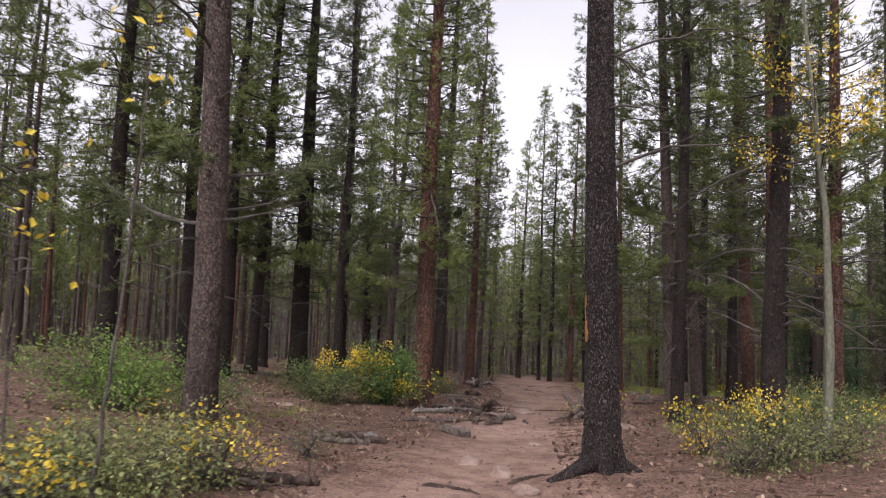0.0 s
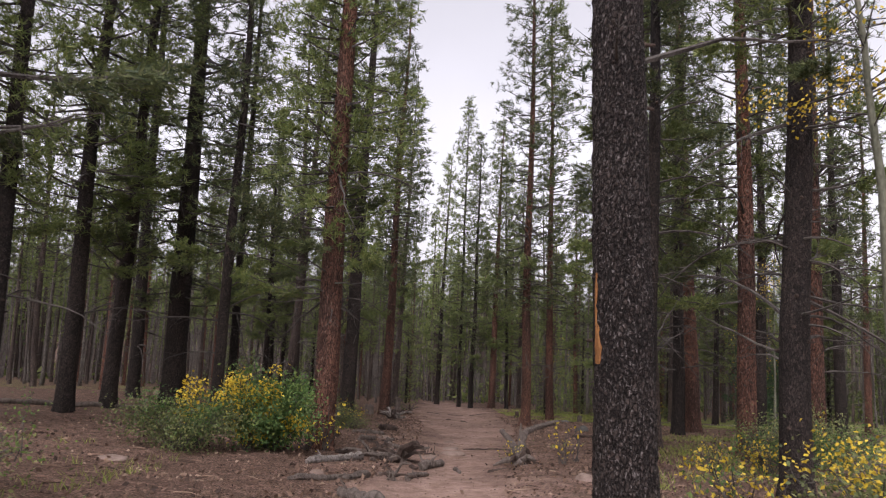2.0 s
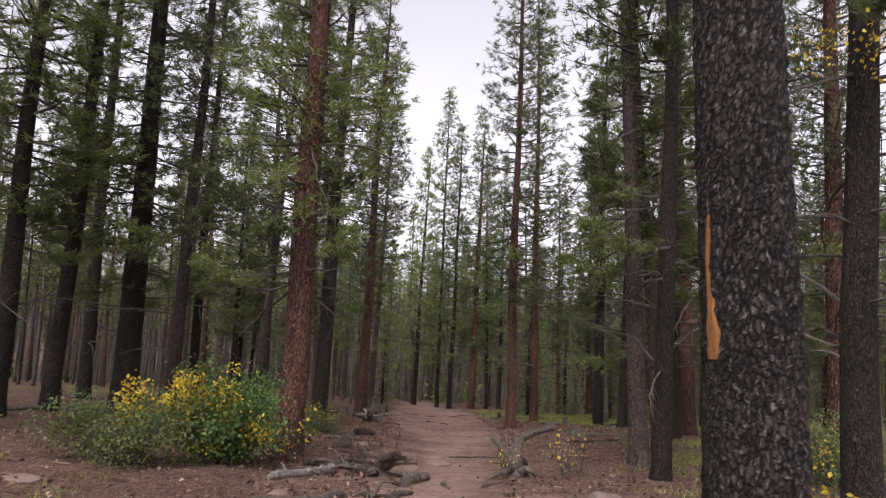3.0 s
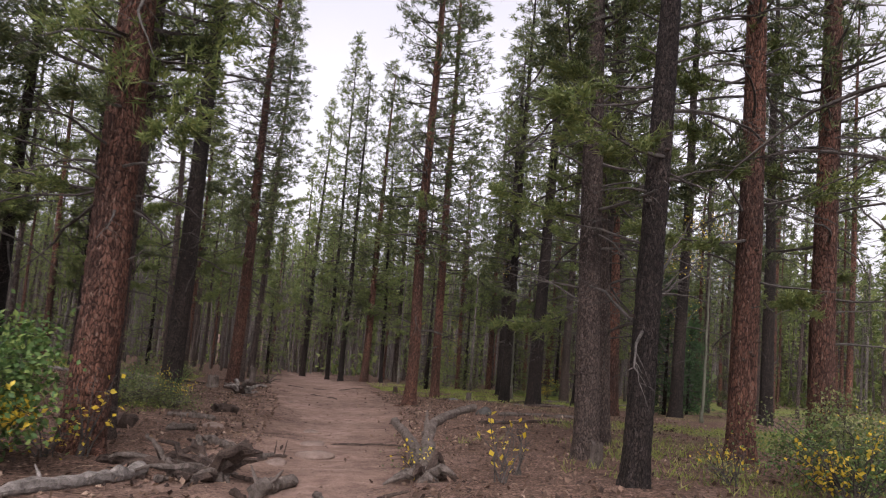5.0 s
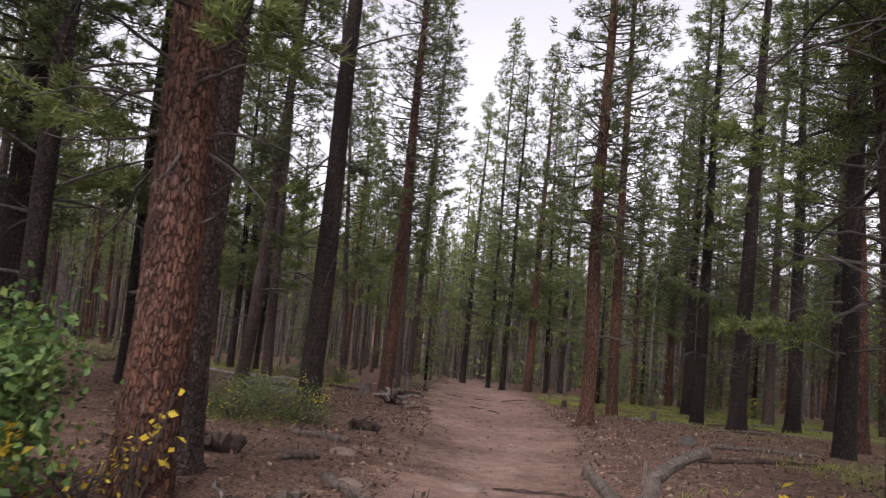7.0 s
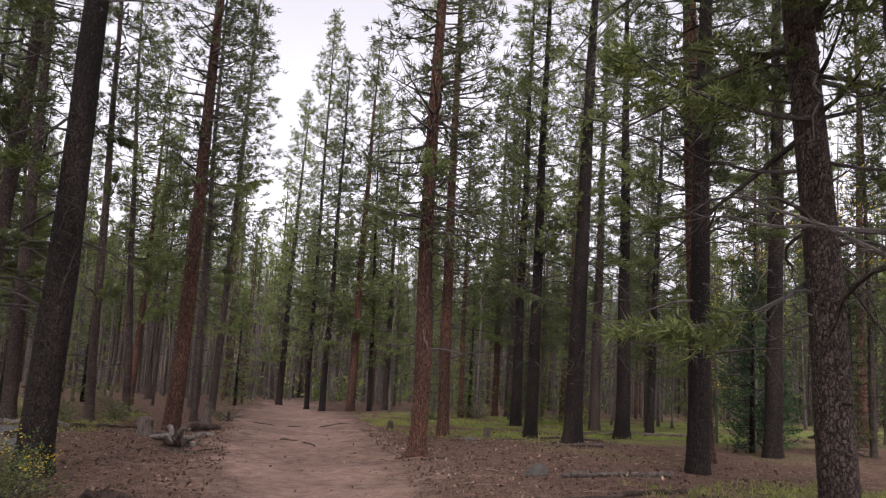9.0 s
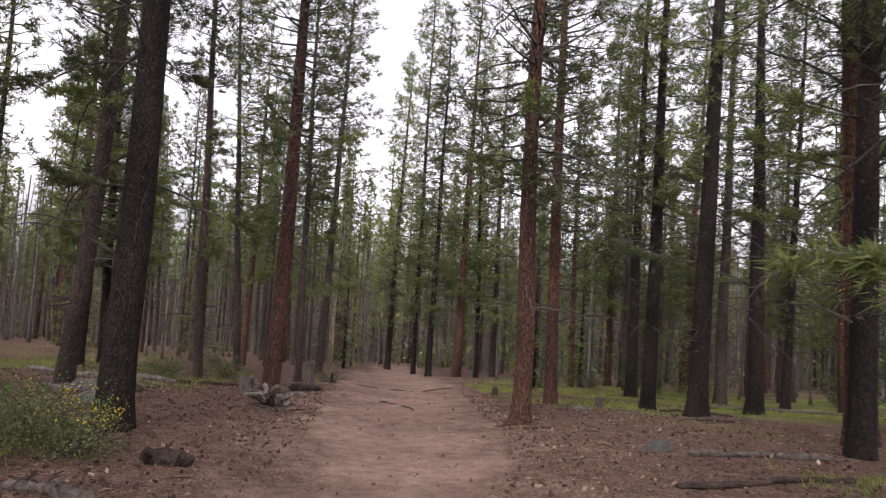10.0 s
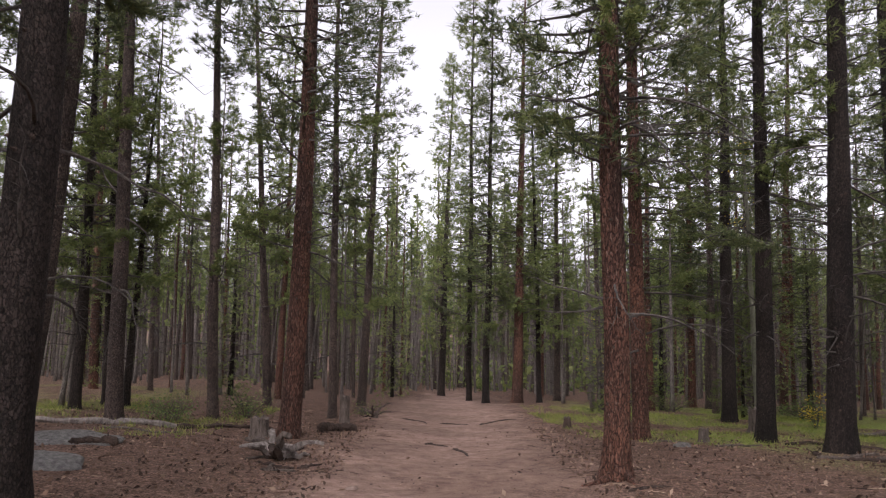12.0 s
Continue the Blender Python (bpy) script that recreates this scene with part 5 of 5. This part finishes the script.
lying("fallen_log", "dark rotten wood on the ground", -3.1, 33.1, -2.5, 33.5, 0.06, 0.08, ROTTEN, 35)
lying("fallen_log", "bleached straight log in thin grass", 7.2, 27.2, 9.4, 27.15, 0.06, 0.05, WEATHERED, 36, 0.0)
rock(6.95, 27.7, 0.46, 0.34, 0.2, "dark grey stone at the edge of the grass", 4, mat=DARK_STONE)
stump(7.03, 41.0, 0.2, 0.3, "small dark stump in the grass", ROTTEN, 37)
stump(9.46, 37.3, 0.22, 0.3, "small grey stump in the litter", WEATHERED, 38)
stump(12.3, 40.4, 0.42, 0.65, "grey weathered stump between two pines", WEATHERED, 39)
rock(8.4, 35.9, 0.4, 0.3, 0.1, "pale stone in the litter", 5)
for k, (x, y, a) in enumerate(((10.2, 34.0, 0.2), (10.6, 33.7, -0.3), (10.9, 34.2, 0.5), (10.5, 34.4, 1.2), (11.3, 33.9, 0.1))):
    lying("fallen_limb", "broken limb at the foot of a dark pine", x, y, x + 1.0 * math.cos(a), y + 0.8 * math.sin(a), 0.035, 0.03, (WEATHERED, ROTTEN)[k % 2], 40 + k)
lying("fallen_limb", "thin grey limb at the edge of the grass", 8.0, 36.9, 9.0, 36.7, 0.025, 0.02, WEATHERED, 46, knots=0)
lying("fallen_limb", "thin grey limb in the litter", 9.3, 36.3, 10.4, 36.4, 0.03, 0.02, WEATHERED, 47, knots=0)
lying("fallen_log", "bleached log lying behind shrubs", 4.6, 12.0, 6.4, 12.3, 0.05, 0.045, WEATHERED, 48, 0.0)
lying("fallen_log", "fallen trunk lying in the woods", -9.5, 22.0, -6.6, 24.5, 0.08, 0.06, WEATHERED, 49, 0.02)
lying("fallen_log", "fallen trunk lying in the woods", -7.0, 24.4, -4.5, 24.6, 0.06, 0.05, ROTTEN, 50, 0.02)
lying("fallen_log", "pale fallen trunk lying in the grass", 14.0, 40.0, 19.5, 40.6, 0.07, 0.05, WEATHERED, 51, 0.01)
lying("fallen_log", "fallen limb in the grass", 11.2, 36.9, 13.2, 36.4, 0.04, 0.03, ROTTEN, 52)
chip = np.random.default_rng(77)
for k in range(16):
    a, w = chip.random() * 6.28, 0.18 + 0.3 * chip.random()
    x, y = 0.5 + 0.45 * chip.standard_normal(), 17.9 + 0.4 * chip.standard_normal()
    lying("wood_fragment", "splintered piece of dead wood among old roots", x, y, x + w * math.cos(a), y + w * math.sin(a), 0.036, 0.016, (WEATHERED, ROTTEN)[k % 2], 90 + k, 0.05, 0.03 * (k % 3), 0.05 * (k % 2), "wood", 0)
for k in range(9):
    a, w = chip.random() * 6.28, 0.2 + 0.35 * chip.random()
    x, y = 0.5 + 0.5 * chip.standard_normal(), 32.2 + 0.5 * chip.standard_normal()
    lying("wood_fragment", "splintered piece of dead wood beside bleached roots", x, y, x + w * math.cos(a), y + w * math.sin(a), 0.022, 0.012, (ROTTEN, WEATHERED)[k % 2], 120 + k, 0.05, 0.0, 0.02, "wood", 0)
for k, (x0, y0, x1, y1) in enumerate(((2.2, 43.6, 3.0, 42.7), (3.4, 43.0, 4.3, 42.5), (4.6, 42.4, 6.0, 43.9), (2.9, 36.7, 3.4, 36.4), (3.5, 36.0, 3.7, 34.8), (2.3, 21.8, 3.5, 21.2), (1.0, 8.4, 1.5, 8.9), (0.1, 7.9, 0.7, 7.7), (2.3, 17.0, 2.7, 17.3), (5.5, 30.2, 6.2, 30.6))):
    lying("tree_root", "dark root crossing the sandy trail", x0, y0, x1, y1, 0.03, 0.018, ROTTEN, 60 + k, 0.07, -0.02, -0.02, "root", 0)
for k, (x, y, w) in enumerate(((1.9, 20.2, 0.55), (1.96, 21.6, 0.45), (1.35, 19.6, 0.4), (0.95, 8.9, 0.35), (1.6, 12.3, 0.3), (2.05, 23.5, 0.32), (0.55, 9.6, 0.42), (0.3, 22.7, 0.5), (0.6, 20.9, 0.4), (1.15, 7.9, 0.3), (1.9, 30.5, 0.18), (-0.6, 15.2, 0.3), (3.6, 15.0, 0.5), (-3.4, 14.6, 0.45))):
    rock(x, y, w, w * 0.7, 0.05 + 0.05 * (k % 3 == 0), "small flat stone half buried in the path", 10 + k, 40 * k, "stone", PATH_STONE)


# ---- ground cover ----
def litter():
    """Sticks, bark flakes and cones strewn over the forest floor."""
    r = np.random.default_rng(21)
    b = Build()
    for _ in range(2600):
        y = 5 + 42 * r.random()
        x = float(trail_mid(y)) + (r.choice([-1, 1]) * (float(trail_half(y)) * (0.75 if r.random() < 0.1 else 1.05) + 7.5 * r.random() ** 1.3))
        a, w, rad = r.random() * 6.28, 0.06 + 0.35 * r.random() ** 2.2, 0.003 + 0.007 * r.random()
        dx, dy = math.cos(a) * w / 2, math.sin(a) * w / 2
        b.tube([(x - dx, y - dy, height(x - dx, y - dy) + rad * 0.8), (x + 0.02 * r.standard_normal(), y, height(x, y) + rad + 0.008), (x + dx, y + dy, height(x + dx, y + dy) + rad * 0.8)], [rad, rad, rad * 0.5], 4, 0, False)
    n = 32000
    c = np.zeros((n, 3))
    ys = 5 + 36 * r.random(n) ** 1.0
    mids, halves = trail_mid(ys), trail_half(ys)
    xs = mids + r.choice([-1, 1], n) * (halves * np.where(r.random(n) < 0.06, r.random(n), 0.95) + 8 * r.random(n) ** 1.4)
    z0 = land(xs, ys)
    for k in range(n):
        c[k] = (xs[k], ys[k], z0[k] + rough_land(xs[k], ys[k]) + 0.006)
    leaf_quads(b, c, r, 0.062, 0, 0.5, 1.2)
    for _ in range(1100):
        y = 6 + 34 * r.random()
        x = float(trail_mid(y)) + float(trail_half(y)) * (2 * r.random() - 1)
        q, z = 0.008 + 0.02 * r.random() ** 3, height(x, y) + 0.002
        a = r.random() * 6.28
        u, v = np.array([math.cos(a), math.sin(a), 0]) * q * 1.3, np.array([-math.sin(a), math.cos(a), 0]) * q
        p, up = np.array([x, y, z]), np.array([0, 0, q * 0.7])
        b.add([p + u, p + v, p - u, p - v, p + up, p - up], [(0, 1, 4), (1, 2, 4), (2, 3, 4), (3, 0, 4), (1, 0, 5), (2, 1, 5), (3, 2, 5), (0, 3, 5)])
    for _ in range(3000):
        y = 6 + 36 * r.random()
        x = float(trail_mid(y)) + r.choice([-1, 1]) * (float(trail_half(y)) + 0.2 + 7 * r.random() ** 1.2)
        q, z = 0.014 + 0.014 * r.random(), height(x, y) + 0.012
        a = r.random() * 6.28
        u, v = np.array([math.cos(a), math.sin(a), 0]) * q * 1.6, np.array([-math.sin(a), math.cos(a), 0]) * q
        p, up = np.array([x, y, z]), np.array([0, 0, q])
        b.add([p + u, p + v, p - u, p - v, p + up, p - up], [(0, 1, 4), (1, 2, 4), (2, 3, 4), (3, 0, 4), (1, 0, 5), (2, 1, 5), (3, 2, 5), (0, 3, 5)])
    tagged(new("forest_litter", b.mesh("forest_litter", [LITTER])), "dry sticks, bark flakes and cones on the forest floor", "litter", kind="stuff")


def grass():
    """Thin tufts of short grass in the open patches."""
    r = np.random.default_rng(31)
    b = Build()
    cs = []
    spots = [(6.8, 17.5, 36.5, 47, 1900), (7.5, 14, 20, 27, 500), (-8, -1.8, 35, 45, 800), (-3.5, -1.0, 24, 28, 160), (7, 17, 43, 52, 500), (-6, -2.6, 8, 16, 220), (4.4, 8, 12, 22, 260)]
    for x0, x1, y0, y1, n in spots:
        k = 0
        while k < n:
            x, y = x0 + (x1 - x0) * r.random(), y0 + (y1 - y0) * r.random()
            if noise.noise((x * 0.35, y * 0.35, 2.0)) + 0.35 < r.random() * 0.8:
                k += 0.3
                continue
            cs.append((x, y, height(x, y)))
            k += 1
    cs = np.repeat(np.array(cs), 9, 0)
    n = len(cs)
    foot = cs + np.concatenate([r.standard_normal((n, 2)) * 0.07, np.zeros((n, 1))], 1)
    way = np.concatenate([r.standard_normal((n, 2)) * 0.5, np.ones((n, 1))], 1)
    side = np.cross(way, r.standard_normal((n, 3)))
    side /= np.linalg.norm(side, axis=1, keepdims=True)
    long = 0.05 + 0.10 * r.random((n, 1))
    b.tris(np.stack([foot - side * 0.006, foot + side * 0.006, foot + way * long], 1), 3, 0)
    tagged(new("grass", b.mesh("grass", [GRASS])), "thin short green grass under the pines", "grass", kind="stuff")


litter()
grass()
